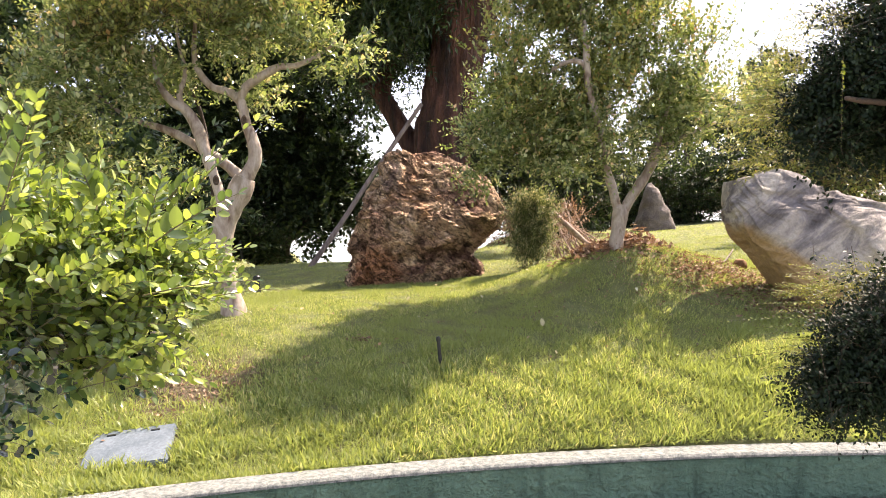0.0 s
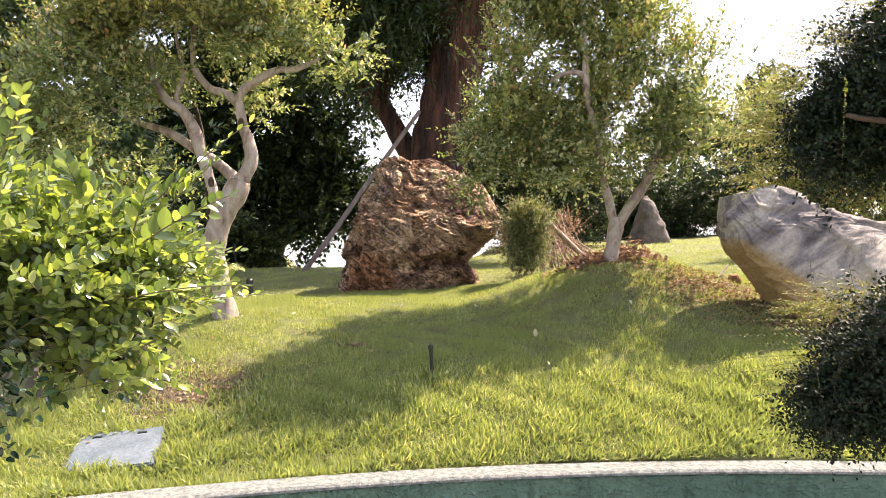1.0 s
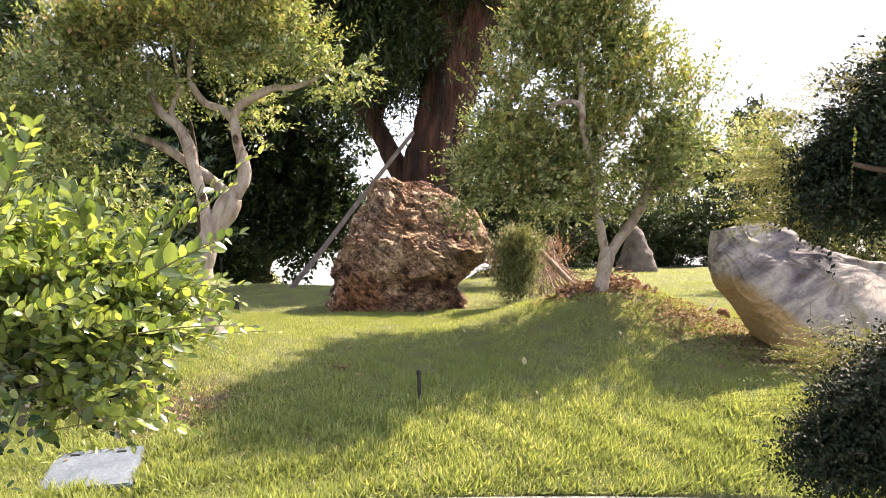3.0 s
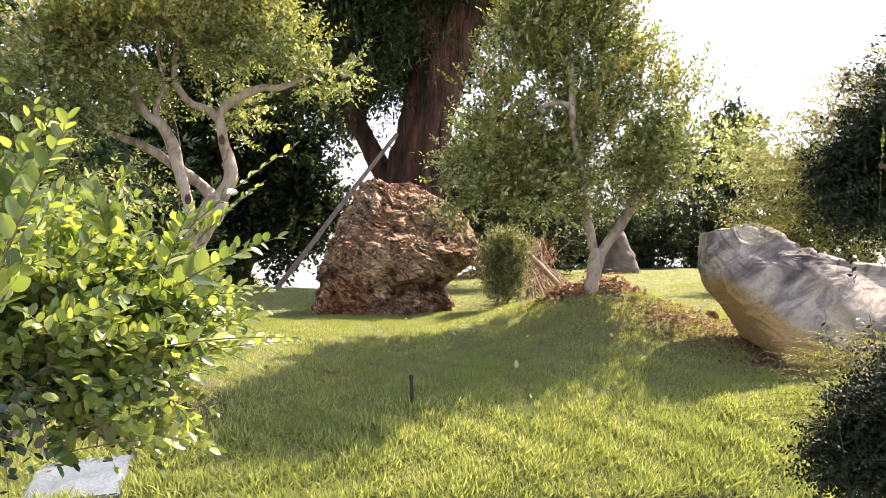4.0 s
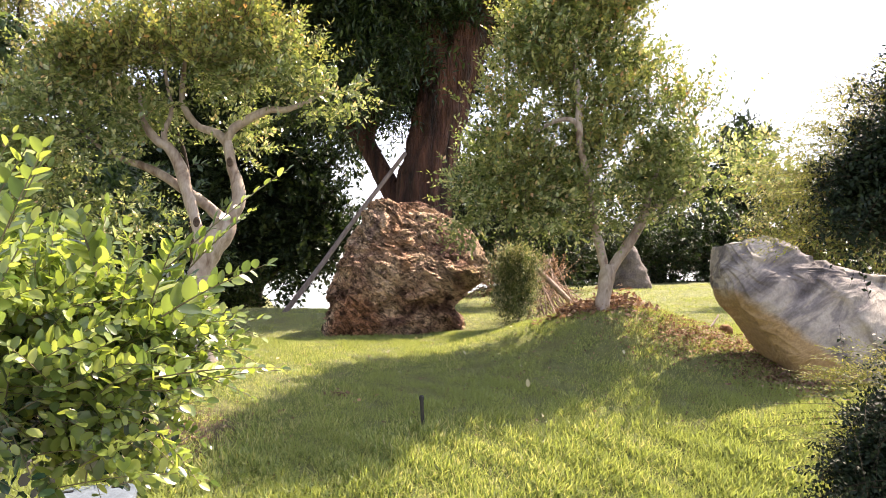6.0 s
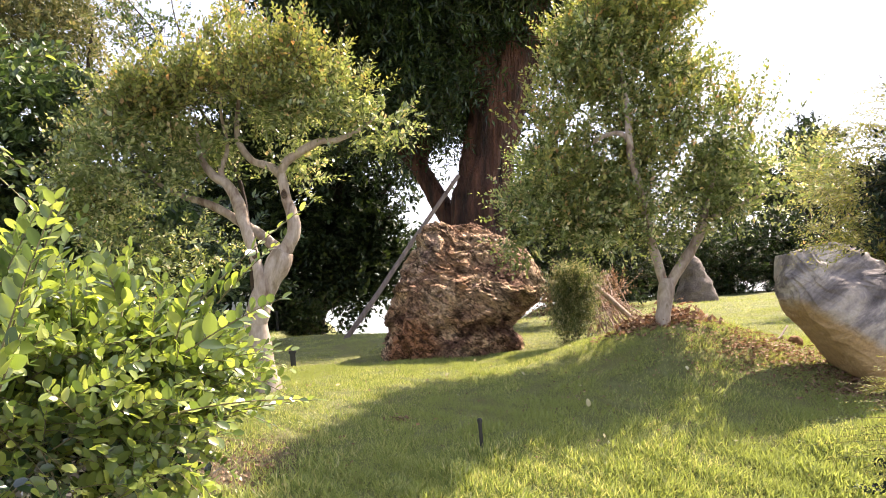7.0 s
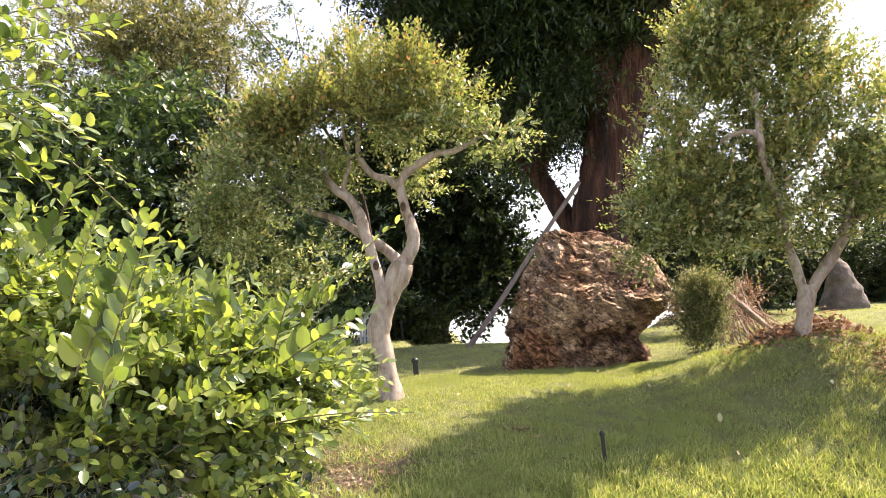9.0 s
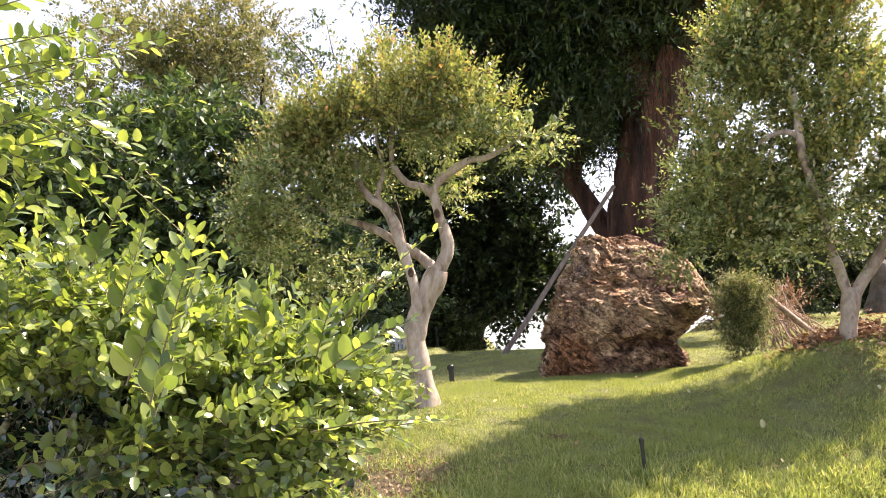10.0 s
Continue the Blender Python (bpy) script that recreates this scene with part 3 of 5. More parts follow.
def height(x, y):
    """The lawn: a slope up from the wall, a crest, two tree mounds, and the fall to the lake."""
    d = np.maximum((np.hypot(x - SLOPE_CENTRE[0], y - SLOPE_CENTRE[1]) - SLOPE_RADIUS) * 0.5 + (y - 4.1) * 0.5, 0)
    h = 0.25 + 0.75 * (1 - np.exp(-d / 1.35)) + 0.05 * np.clip(x, -7, 7) * np.clip(d / 0.8, 0, 1)
    h = h + 0.35 * np.exp(-((x - 1.62) / 1.0) ** 2 - ((y - 6.42) / 0.75) ** 2)
    h = h + 0.13 * np.exp(-((x + 1.75) / 0.45) ** 2 - ((y - 5.85) / 0.5) ** 2)
    h = h + 0.02 * np.sin(x * 2.1 + 1) * np.sin(y * 1.7) * np.clip(d, 0, 1) + 0.008 * np.sin(x * 6.3) * np.sin(y * 5.1 + 2)
    left, right = np.clip((x + 4.4) / 0.8, 0, 1), np.clip((x - 0.2) / 1.8, 0, 1)
    edge = 19 - 7.7 * left * left * (3 - 2 * left) * (1 - right * right * (3 - 2 * right))
    fall = np.clip((y - edge - 0.15 * np.abs(x)) / 14, 0, 1)
    h = h - 5.2 * fall ** 2 * (3 - 2 * fall)
    return np.where(beyond_wall(x, y) > 0, h, 0.0)


def ground_at(x, y):
    return float(height(np.array([x]), np.array([y]))[0])


def axis(cuts):
    return np.unique(np.concatenate([np.arange(a, b, s) for a, b, s in cuts]).round(4))


gx = axis([(-2000, -200, 300), (-200, -30, 20), (-30, -8, 1.5), (-8, 8, 0.11), (8, 30, 1.5), (30, 200, 20), (200, 2001, 300)])
gy = axis([(-2000, -200, 300), (-200, -20, 20), (-20, 2, 1.5), (2, 12, 0.11), (12, 36, 0.6), (36, 200, 20), (200, 2501, 300)])
mx, my = np.meshgrid(gx, gy, indexing="ij")
gv = np.stack([mx, my, height(mx, my)], -1).reshape(-1, 3)
gi, gj = np.meshgrid(np.arange(len(gx) - 1), np.arange(len(gy) - 1), indexing="ij")
gf = np.stack([gi * len(gy) + gj, (gi + 1) * len(gy) + gj, (gi + 1) * len(gy) + gj + 1, gi * len(gy) + gj + 1], -1).reshape(-1, 4)
tagged(new("ground", mesh_of("ground", gv, gf, LAWN)), "sloping garden lawn of uneven yellow-green turf", "lawn", kind="structure")


def arc_slab(name, inner, outer, low, high, material, a0=-62.0, a1=62.0, n=160):
    a = np.radians(np.linspace(a0, a1, n))
    s, c = np.sin(a), np.cos(a)
    ring = []
    for r, z in ((inner, low), (inner, high - 0.012), (inner + 0.012, high), (outer - 0.012, high), (outer, high - 0.012), (outer, low)):
        ring.append(np.stack([WALL_CENTRE[0] + r * s, WALL_CENTRE[1] + r * c, np.full(n, z)], -1))
    v = np.stack(ring, 1).reshape(-1, 3)
    i, j = np.meshgrid(np.arange(n - 1), np.arange(6), indexing="ij")
    k = (j + 1) % 6
    f = np.stack([i * 6 + j, (i + 1) * 6 + j, (i + 1) * 6 + k, i * 6 + k], -1).reshape(-1, 4)
    return mesh_of(name, v, f, material, smooth=False)


garden_wall = thing("wall_garden", "low curved garden wall with rough green render", "garden wall", kind="structure")
stuck("wall_face", arc_slab("wall_face", WALL_RADIUS - WALL_THICK + 0.01, WALL_RADIUS, -0.2, WALL_TOP - 0.025, WALL_GREEN), garden_wall, "rough dark green render")
stuck("wall_coping", arc_slab("wall_coping", WALL_RADIUS - WALL_THICK, WALL_RADIUS + 0.02, WALL_TOP - 0.025, WALL_TOP, WALL_CAP), garden_wall, "worn pale grey-green top")
tagged(new("pavement", arc_slab("pavement", WALL_RADIUS - 9, WALL_RADIUS - WALL_THICK, -0.05, 0.012, PATH_STONE)), "grey stone garden path along the wall", "path", kind="structure")
water_v = [(-2400, 22, -2.2), (2400, 22, -2.2), (2400, 2600, -2.2), (-2400, 2600, -2.2)]
tagged(new("water", mesh_of("water", water_v, [(0, 1, 2, 3)], WATER)), "pale hazy lake beyond the garden hill", "water", kind="structure")

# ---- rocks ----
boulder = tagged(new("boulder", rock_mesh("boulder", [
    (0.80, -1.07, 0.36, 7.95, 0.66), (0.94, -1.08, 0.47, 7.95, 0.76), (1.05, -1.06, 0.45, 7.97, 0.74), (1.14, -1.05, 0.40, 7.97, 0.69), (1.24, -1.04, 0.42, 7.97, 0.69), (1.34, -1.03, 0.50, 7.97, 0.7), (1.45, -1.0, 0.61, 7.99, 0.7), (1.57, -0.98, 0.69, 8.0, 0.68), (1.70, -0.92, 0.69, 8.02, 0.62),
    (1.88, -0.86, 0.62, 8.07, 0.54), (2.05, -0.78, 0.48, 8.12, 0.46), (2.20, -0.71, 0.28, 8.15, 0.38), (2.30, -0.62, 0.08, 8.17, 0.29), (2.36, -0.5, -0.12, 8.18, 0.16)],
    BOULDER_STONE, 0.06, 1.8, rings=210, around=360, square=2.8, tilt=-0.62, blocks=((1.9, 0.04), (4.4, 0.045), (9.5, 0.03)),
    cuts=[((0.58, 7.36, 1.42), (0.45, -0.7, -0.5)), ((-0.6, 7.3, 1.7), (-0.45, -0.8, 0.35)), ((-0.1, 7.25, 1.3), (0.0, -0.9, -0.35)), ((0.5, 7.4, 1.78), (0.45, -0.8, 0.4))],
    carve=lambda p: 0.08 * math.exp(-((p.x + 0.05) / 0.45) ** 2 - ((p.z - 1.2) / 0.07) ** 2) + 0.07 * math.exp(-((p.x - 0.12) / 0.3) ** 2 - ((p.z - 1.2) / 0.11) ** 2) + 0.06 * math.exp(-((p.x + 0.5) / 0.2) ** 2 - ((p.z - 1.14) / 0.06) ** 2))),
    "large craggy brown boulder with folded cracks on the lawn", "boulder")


def scoops(p):
    """A worn hollow behind the slab's shoulder and shallow flutes down its face."""
    a = (p.x - 2.65) * 0.7 + (p.z - 1.56) * 0.7
    return 0.03 * math.exp(-((a - 0.5) / 0.1) ** 2) + 0.022 * math.exp(-((a - 0.02) / 0.07) ** 2) - 0.02 * math.exp(-((a - 0.25) / 0.12) ** 2) + 0.16 * math.exp(-((p.x - 3.65) / 0.25) ** 2 - ((p.z - 1.58) / 0.22) ** 2)


tagged(new("leaning_rock", rock_mesh("leaning_rock", [
    (0.50, 3.05, 5.0, 5.36, 0.3), (0.78, 2.80, 5.2, 5.38, 0.36), (1.03, 2.57, 5.2, 5.43, 0.4), (1.24, 2.40, 5.2, 5.48, 0.4), (1.39, 2.28, 5.1, 5.51, 0.38), (1.51, 2.20, 5.0, 5.54, 0.37),
    (1.60, 2.19, 4.7, 5.57, 0.36), (1.68, 2.19, 3.4, 5.6, 0.34), (1.78, 2.20, 3.0, 5.63, 0.31), (1.87, 2.22, 2.72, 5.66, 0.26), (1.90, 2.3, 2.65, 5.68, 0.2)],
    PALE_STONE, 0.035, 1.5, rings=150, around=300, square=4.5, tilt=-0.7, skew=0.2, carve=scoops, blocks=((1.5, 0.04), (3.6, 0.022), (8.0, 0.008)),
    cuts=[((2.46, 5.3, 1.15), (-0.69, -0.1, -0.71)), ((2.33, 5.28, 1.7), (-0.45, -0.89, 0.05)), ((3.0, 5.2, 1.4), (0.05, -0.99, 0.1))])), "pale grey veined rock slab leaning over the lawn", "rock")
tagged(new("garden_rock", rock_mesh("garden_rock", [
    (1.05, 4.2, 5.15, 15.9, 0.4), (1.3, 4.25, 5.15, 15.9, 0.4), (1.6, 4.35, 5.0, 15.9, 0.36), (1.9, 4.42, 4.85, 15.9, 0.3), (2.15, 4.48, 4.7, 15.9, 0.2), (2.28, 4.52, 4.6, 15.9, 0.08)],
    GREY_STONE, 0.06, 2.5, rings=50, around=70, strata=0.2)), "small upright grey rock behind the lawn mound", "rock")

# ---- crape myrtles ----


def myrtle(label, base, trunk, limbs, blobs, tips, twigs, tip_twigs, knots=(), full=80):
    t = thing("crape_myrtle", label, "tree", "crape myrtles on the lawn", at=base)
    trunk = [(x, y, z, r * 0.9) for x, y, z, r in trunk]
    stuck("trunk", limb_mesh("trunk", trunk, MYRTLE_BARK, steps=10, sides=20, lumps=0.16, freq=5), t, "smooth pale mottled bark")
    for pts in limbs:
        pts = [(x, y, z, r * 0.8) for x, y, z, r in pts]
        limb = stuck("limb", limb_mesh("limb", pts, MYRTLE_BARK, steps=7, sides=14, lumps=0.16, freq=7), t)
        for x, y, z in knots:
            if abs(pts[2][0] - x) < 0.09 and pts[0][2] < z < pts[-1][2]:
                scar = part("knot_hole", lathe("knot_hole", [(0.001, 0.004), (0.012, 0.002), (0.017, 0.012), (0.024, 0.014), (0.032, -0.006)], DARK_TWIG, 14), limb, "dark healed knot hole")
                scar.matrix_local = pose(x, y, z, 90, 0, 8) @ Matrix.Diagonal((0.8, 1.25, 1, 1))
    crown(t, blobs, twigs, 12, 0.056, MYRTLE_LEAF, DARK_TWIG, 0.22, 0.2, 0.1, 0.3, name="crown", full=full, loose=0.42)
    crown(t, tips, tip_twigs, 13, 0.054, MYRTLE_TIP_LEAF, DARK_TWIG, 0.26, 1.0, -0.05, 0.2, name="young_lit_growth", full=16, loose=0.26, label="yellow-green young shoots")
    return t


myrtle("crape myrtle with a bent pale trunk and spreading crown", (-1.74, 5.8, 0.82),
       [(-1.68, 5.8, 0.70, 0.16), (-1.70, 5.8, 0.86, 0.118), (-1.73, 5.8, 1.1, 0.084), (-1.785, 5.79, 1.34, 0.096), (-1.785, 5.78, 1.43, 0.1), (-1.745, 5.78, 1.575, 0.1), (-1.68, 5.78, 1.71, 0.096), (-1.61, 5.78, 1.85, 0.108), (-1.57, 5.78, 1.95, 0.09)],
       [[(-1.60, 5.78, 1.88, 0.085), (-1.53, 5.77, 2.0, 0.074), (-1.482, 5.77, 2.115, 0.066), (-1.50, 5.77, 2.255, 0.058), (-1.54, 5.76, 2.37, 0.054), (-1.567, 5.76, 2.51, 0.05), (-1.598, 5.76, 2.6, 0.044)],
        [(-1.598, 5.76, 2.56, 0.046), (-1.54, 5.75, 2.65, 0.044), (-1.474, 5.74, 2.70, 0.042), (-1.352, 5.73, 2.77, 0.04), (-1.256, 5.72, 2.81, 0.036), (-1.13, 5.71, 2.815, 0.032), (-0.98, 5.7, 2.87, 0.022), (-0.8, 5.68, 2.98, 0.01)],
        [(-1.59, 5.76, 2.56, 0.044), (-1.65, 5.77, 2.62, 0.042), (-1.72, 5.78, 2.645, 0.04), (-1.84, 5.8, 2.7, 0.036), (-1.95, 5.82, 2.88, 0.028), (-1.95, 5.84, 3.15, 0.02), (-1.9, 5.84, 3.5, 0.01)],
        [(-1.74, 5.76, 1.60, 0.075), (-1.745, 5.74, 1.74, 0.064), (-1.769, 5.73, 1.853, 0.056), (-1.817, 5.73, 2.017, 0.054), (-1.86, 5.73, 2.15, 0.058), (-1.897, 5.73, 2.27, 0.062), (-1.947, 5.73, 2.40, 0.056), (-2.02, 5.73, 2.50, 0.05), (-2.117, 5.73, 2.56, 0.042), (-2.22, 5.74, 2.72, 0.028), (-2.26, 5.74, 3.0, 0.014)],
        [(-1.60, 5.82, 1.93, 0.062), (-1.68, 5.85, 2.01, 0.058), (-1.76, 5.87, 2.08, 0.054), (-1.88, 5.88, 2.16, 0.052), (-1.98, 5.88, 2.22, 0.05), (-2.14, 5.88, 2.32, 0.044), (-2.29, 5.88, 2.38, 0.038), (-2.42, 5.9, 2.42, 0.032), (-2.62, 5.92, 2.52, 0.022), (-2.8, 5.95, 2.66, 0.01)],
        [(-2.03, 5.73, 2.50, 0.03), (-2.06, 5.75, 2.62, 0.026), (-2.02, 5.78, 2.8, 0.02), (-2.08, 5.8, 3.1, 0.014), (-2.05, 5.8, 3.4, 0.008)]],
       [(-2.02, 5.7, 3.5, 0.24, 0.3, 0.2), (-2.1, 5.7, 3.3, 0.34, 0.4, 0.2), (-1.95, 5.55, 2.78, 0.3, 0.15, 0.15), (-2.25, 5.52, 2.68, 0.32, 0.15, 0.17), (-1.65, 5.6, 2.9, 0.25, 0.15, 0.12), (-1.78, 6.0, 2.56, 0.3, 0.2, 0.24), (-1.7, 5.7, 3.24, 0.34, 0.4, 0.2), (-1.25, 5.7, 3.1, 0.34, 0.38, 0.17), (-0.9, 5.7, 3.0, 0.24, 0.3, 0.14), (-1.5, 5.8, 3.02, 0.36, 0.4, 0.14), (-2.0, 5.7, 3.0, 0.36, 0.4, 0.2), (-2.55, 5.75, 2.94, 0.38, 0.4, 0.22), (-2.8, 5.8, 2.66, 0.42, 0.35, 0.24), (-2.4, 5.8, 2.72, 0.34, 0.35, 0.18),
        (-2.75, 5.9, 2.34, 0.4, 0.3, 0.22), (-2.46, 5.98, 2.12, 0.26, 0.25, 0.2), (-3.1, 5.9, 2.4, 0.38, 0.3, 0.35), (-2.55, 6.0, 1.88, 0.26, 0.2, 0.16), (-3.0, 6.0, 2.05, 0.3, 0.25, 0.25), (-2.15, 5.55, 2.66, 0.25, 0.12, 0.1), (-1.0, 5.65, 2.91, 0.28, 0.2, 0.1), (-0.82, 5.62, 2.84, 0.2, 0.2, 0.09), (-0.95, 5.55, 2.95, 0.22, 0.12, 0.1), (-0.7, 5.6, 2.95, 0.14, 0.2, 0.1)],
       [(-1.95, 5.6, 3.62, 0.25, 0.3, 0.12), (-1.5, 5.6, 3.36, 0.36, 0.35, 0.1), (-1.1, 5.55, 3.17, 0.3, 0.3, 0.08), (-2.7, 5.6, 3.08, 0.35, 0.3, 0.1), (-2.3, 5.5, 3.2, 0.35, 0.3, 0.12), (-1.75, 5.4, 3.16, 0.4, 0.15, 0.12), (-3.0, 5.6, 2.82, 0.3, 0.2, 0.1)], 2450, 1050, [(-1.545, 5.715, 2.40), (-1.775, 5.685, 1.93)])

straggler = thing("young_tree", "thin dark young tree with sparse leafy branches", "tree", at=(-2.02, 6.7, 0.75))
stuck("trunk", limb_mesh("trunk", [(-2.02, 6.7, 0.6, 0.026), (-2.1, 6.7, 1.6, 0.022), (-2.15, 6.5, 2.6, 0.018), (-2.45, 6.2, 3.3, 0.014)], FAR_BARK, steps=6, sides=8, lumps=0.1), straggler)
for pts in ([(-2.45, 6.2, 3.25, 0.012), (-2.54, 6.2, 3.48, 0.01), (-2.8, 6.2, 3.9, 0.008), (-3.0, 6.2, 4.15, 0.006), (-3.2, 6.2, 4.4, 0.003)], [(-2.4, 6.2, 3.3, 0.01), (-2.4, 6.2, 3.6, 0.008), (-2.6, 6.2, 3.95, 0.006), (-2.68, 6.2, 4.3, 0.003)],
            [(-2.54, 6.2, 3.48, 0.007), (-2.85, 6.2, 3.55, 0.005), (-3.1, 6.2, 3.7, 0.003)], [(-2.8, 6.2, 3.9, 0.006), (-3.05, 6.2, 3.85, 0.004), (-3.25, 6.2, 4.0, 0.002)]):
    stuck("limb", limb_mesh("limb", pts, FAR_BARK, steps=5, sides=6, lumps=0.1), straggler)
crown(straggler, [(-2.55, 6.2, 3.5, 0.12, 0.12, 0.12), (-2.8, 6.2, 3.88, 0.16, 0.14, 0.12), (-3.0, 6.2, 4.15, 0.14, 0.12, 0.12), (-3.2, 6.2, 4.35, 0.12, 0.1, 0.12), (-2.6, 6.2, 3.95, 0.12, 0.1, 0.12), (-2.68, 6.2, 4.25, 0.13, 0.1, 0.15),
                  (-3.05, 6.2, 3.7, 0.12, 0.1, 0.1), (-3.2, 6.2, 3.98, 0.12, 0.1, 0.1)], 150, 9, 0.045, HEDGE_LEAF, DARK_TWIG, 0.16, 0.3, 0.1, 0.1, full=8, loose=0.8)

forked = myrtle("crape myrtle with a forked pale trunk on a grass mound", (1.52, 6.35, 1.25),
       [(1.53, 6.35, 1.12, 0.11), (1.53, 6.35, 1.30, 0.078), (1.55, 6.35, 1.46, 0.072), (1.57, 6.35, 1.58, 0.075), (1.58, 6.35, 1.68, 0.06)],
       [[(1.57, 6.35, 1.56, 0.056), (1.53, 6.35, 1.70, 0.05), (1.50, 6.35, 1.84, 0.05), (1.47, 6.36, 1.94, 0.045), (1.4, 6.24, 2.15, 0.038), (1.31, 6.06, 2.4, 0.038), (1.22, 5.98, 2.7, 0.038), (1.21, 6.0, 3.05, 0.03), (1.2, 6.2, 3.5, 0.012)],
        [(1.58, 6.35, 1.6, 0.058), (1.67, 6.34, 1.75, 0.056), (1.77, 6.33, 1.9, 0.055), (1.86, 6.32, 2.08, 0.05), (1.91, 6.3, 2.3, 0.034), (1.98, 6.28, 2.6, 0.024), (2.0, 6.26, 2.9, 0.01)],
        [(1.22, 5.98, 2.78, 0.03), (1.14, 5.98, 2.86, 0.026), (1.0, 6.0, 2.84, 0.022), (0.86, 6.06, 2.76, 0.012)],
        [(1.88, 6.31, 2.15, 0.03), (2.15, 6.3, 2.28, 0.022), (2.4, 6.3, 2.38, 0.012)]],
       [(1.05, 6.35, 3.0, 0.52, 0.36, 0.7), (0.75, 6.38, 2.4, 0.55, 0.32, 0.45), (1.3, 6.4, 3.6, 0.5, 0.32, 0.55), (1.2, 6.45, 2.3, 0.5, 0.29, 0.35), (0.62, 6.4, 2.02, 0.3, 0.22, 0.2), (2.0, 6.35, 2.65, 0.32, 0.23, 0.36), (2.4, 6.38, 2.3, 0.38, 0.23, 0.26), (1.7, 6.4, 2.3, 0.4, 0.22, 0.22), (0.7, 6.4, 2.75, 0.2, 0.22, 0.5), (0.6, 6.45, 2.25, 0.26, 0.18, 0.3), (1.05, 6.5, 2.05, 0.35, 0.18, 0.2), (1.95, 6.1, 2.42, 0.26, 0.14, 0.28), (1.6, 6.1, 2.32, 0.25, 0.14, 0.16), (1.32, 6.12, 2.22, 0.28, 0.12, 0.2),
        (1.55, 6.35, 3.5, 0.26, 0.25, 0.55), (1.5, 6.3, 3.0, 0.26, 0.22, 0.35), (0.45, 6.35, 2.35, 0.24, 0.18, 0.28), (2.25, 6.3, 2.52, 0.36, 0.22, 0.34), (2.55, 6.35, 2.42, 0.24, 0.18, 0.2), (2.3, 6.35, 2.16, 0.36, 0.18, 0.14), (2.62, 6.4, 2.22, 0.24, 0.20, 0.16), (1.75, 6.4, 2.2, 0.3, 0.18, 0.14), (2.45, 5.95, 2.3, 0.3, 0.20, 0.2), (2.2, 5.92, 2.42, 0.3, 0.18, 0.2), (2.68, 6.0, 2.45, 0.2, 0.20, 0.18), (1.85, 6.3, 2.8, 0.28, 0.22, 0.24), (2.1, 6.3, 2.72, 0.26, 0.22, 0.2), (1.75, 6.35, 2.5, 0.28, 0.2, 0.18),
         (0.95, 6.35, 3.25, 0.26, 0.3, 0.35), (0.95, 6.35, 3.75, 0.22, 0.3, 0.4)],
       [(1.42, 6.25, 3.5, 0.4, 0.25, 0.6), (0.88, 6.25, 3.55, 0.28, 0.25, 0.4), (1.45, 6.15, 2.85, 0.3, 0.18, 0.4), (2.3, 6.28, 2.72, 0.3, 0.18, 0.1), (2.1, 6.25, 2.95, 0.16, 0.20, 0.22), (1.55, 6.2, 3.7, 0.24, 0.22, 0.4), (1.2, 6.2, 3.85, 0.42, 0.29, 0.3), (0.72, 6.0, 2.9, 0.3, 0.12, 0.5), (0.75, 6.05, 2.35, 0.4, 0.12, 0.3), (1.5, 6.05, 2.5, 0.3, 0.10, 0.2)], 3400, 1900, full=45)

crown(forked, [(2.05, 6.3, 3.1, 0.18, 0.2, 0.22), (2.3, 6.3, 2.95, 0.15, 0.2, 0.15), (1.9, 6.3, 3.3, 0.1, 0.15, 0.12)], 60, 9, 0.05, MYRTLE_LEAF, DARK_TWIG, 0.32, 1.2, -0.05, 0.1, name="sparse_growth", full=4, loose=0.8, label="thin straggling twigs above the crown")

# ---- the old camphor tree and its brace ----
camphor = thing("camphor_tree", "huge old camphor tree with rough red-brown bark", "tree", at=(0.0, 12.2, 0.95))
stuck("trunk", limb_mesh("trunk", [(0.0, 12.2, 0.3, 0.8), (0.0, 12.2, 0.6, 0.75), (0.02, 12.2, 1.2, 0.55), (0.02, 12.2, 2.0, 0.48), (0.04, 12.2, 3.0, 0.45), (0.2, 12.2, 3.9, 0.44), (0.45, 12.2, 4.8, 0.45), (0.7, 12.2, 5.6, 0.42)],
      CAMPHOR_BARK, steps=12, sides=64, lumps=0.12, freq=3, ribs=0.12), camphor, "deeply furrowed red-brown bark")
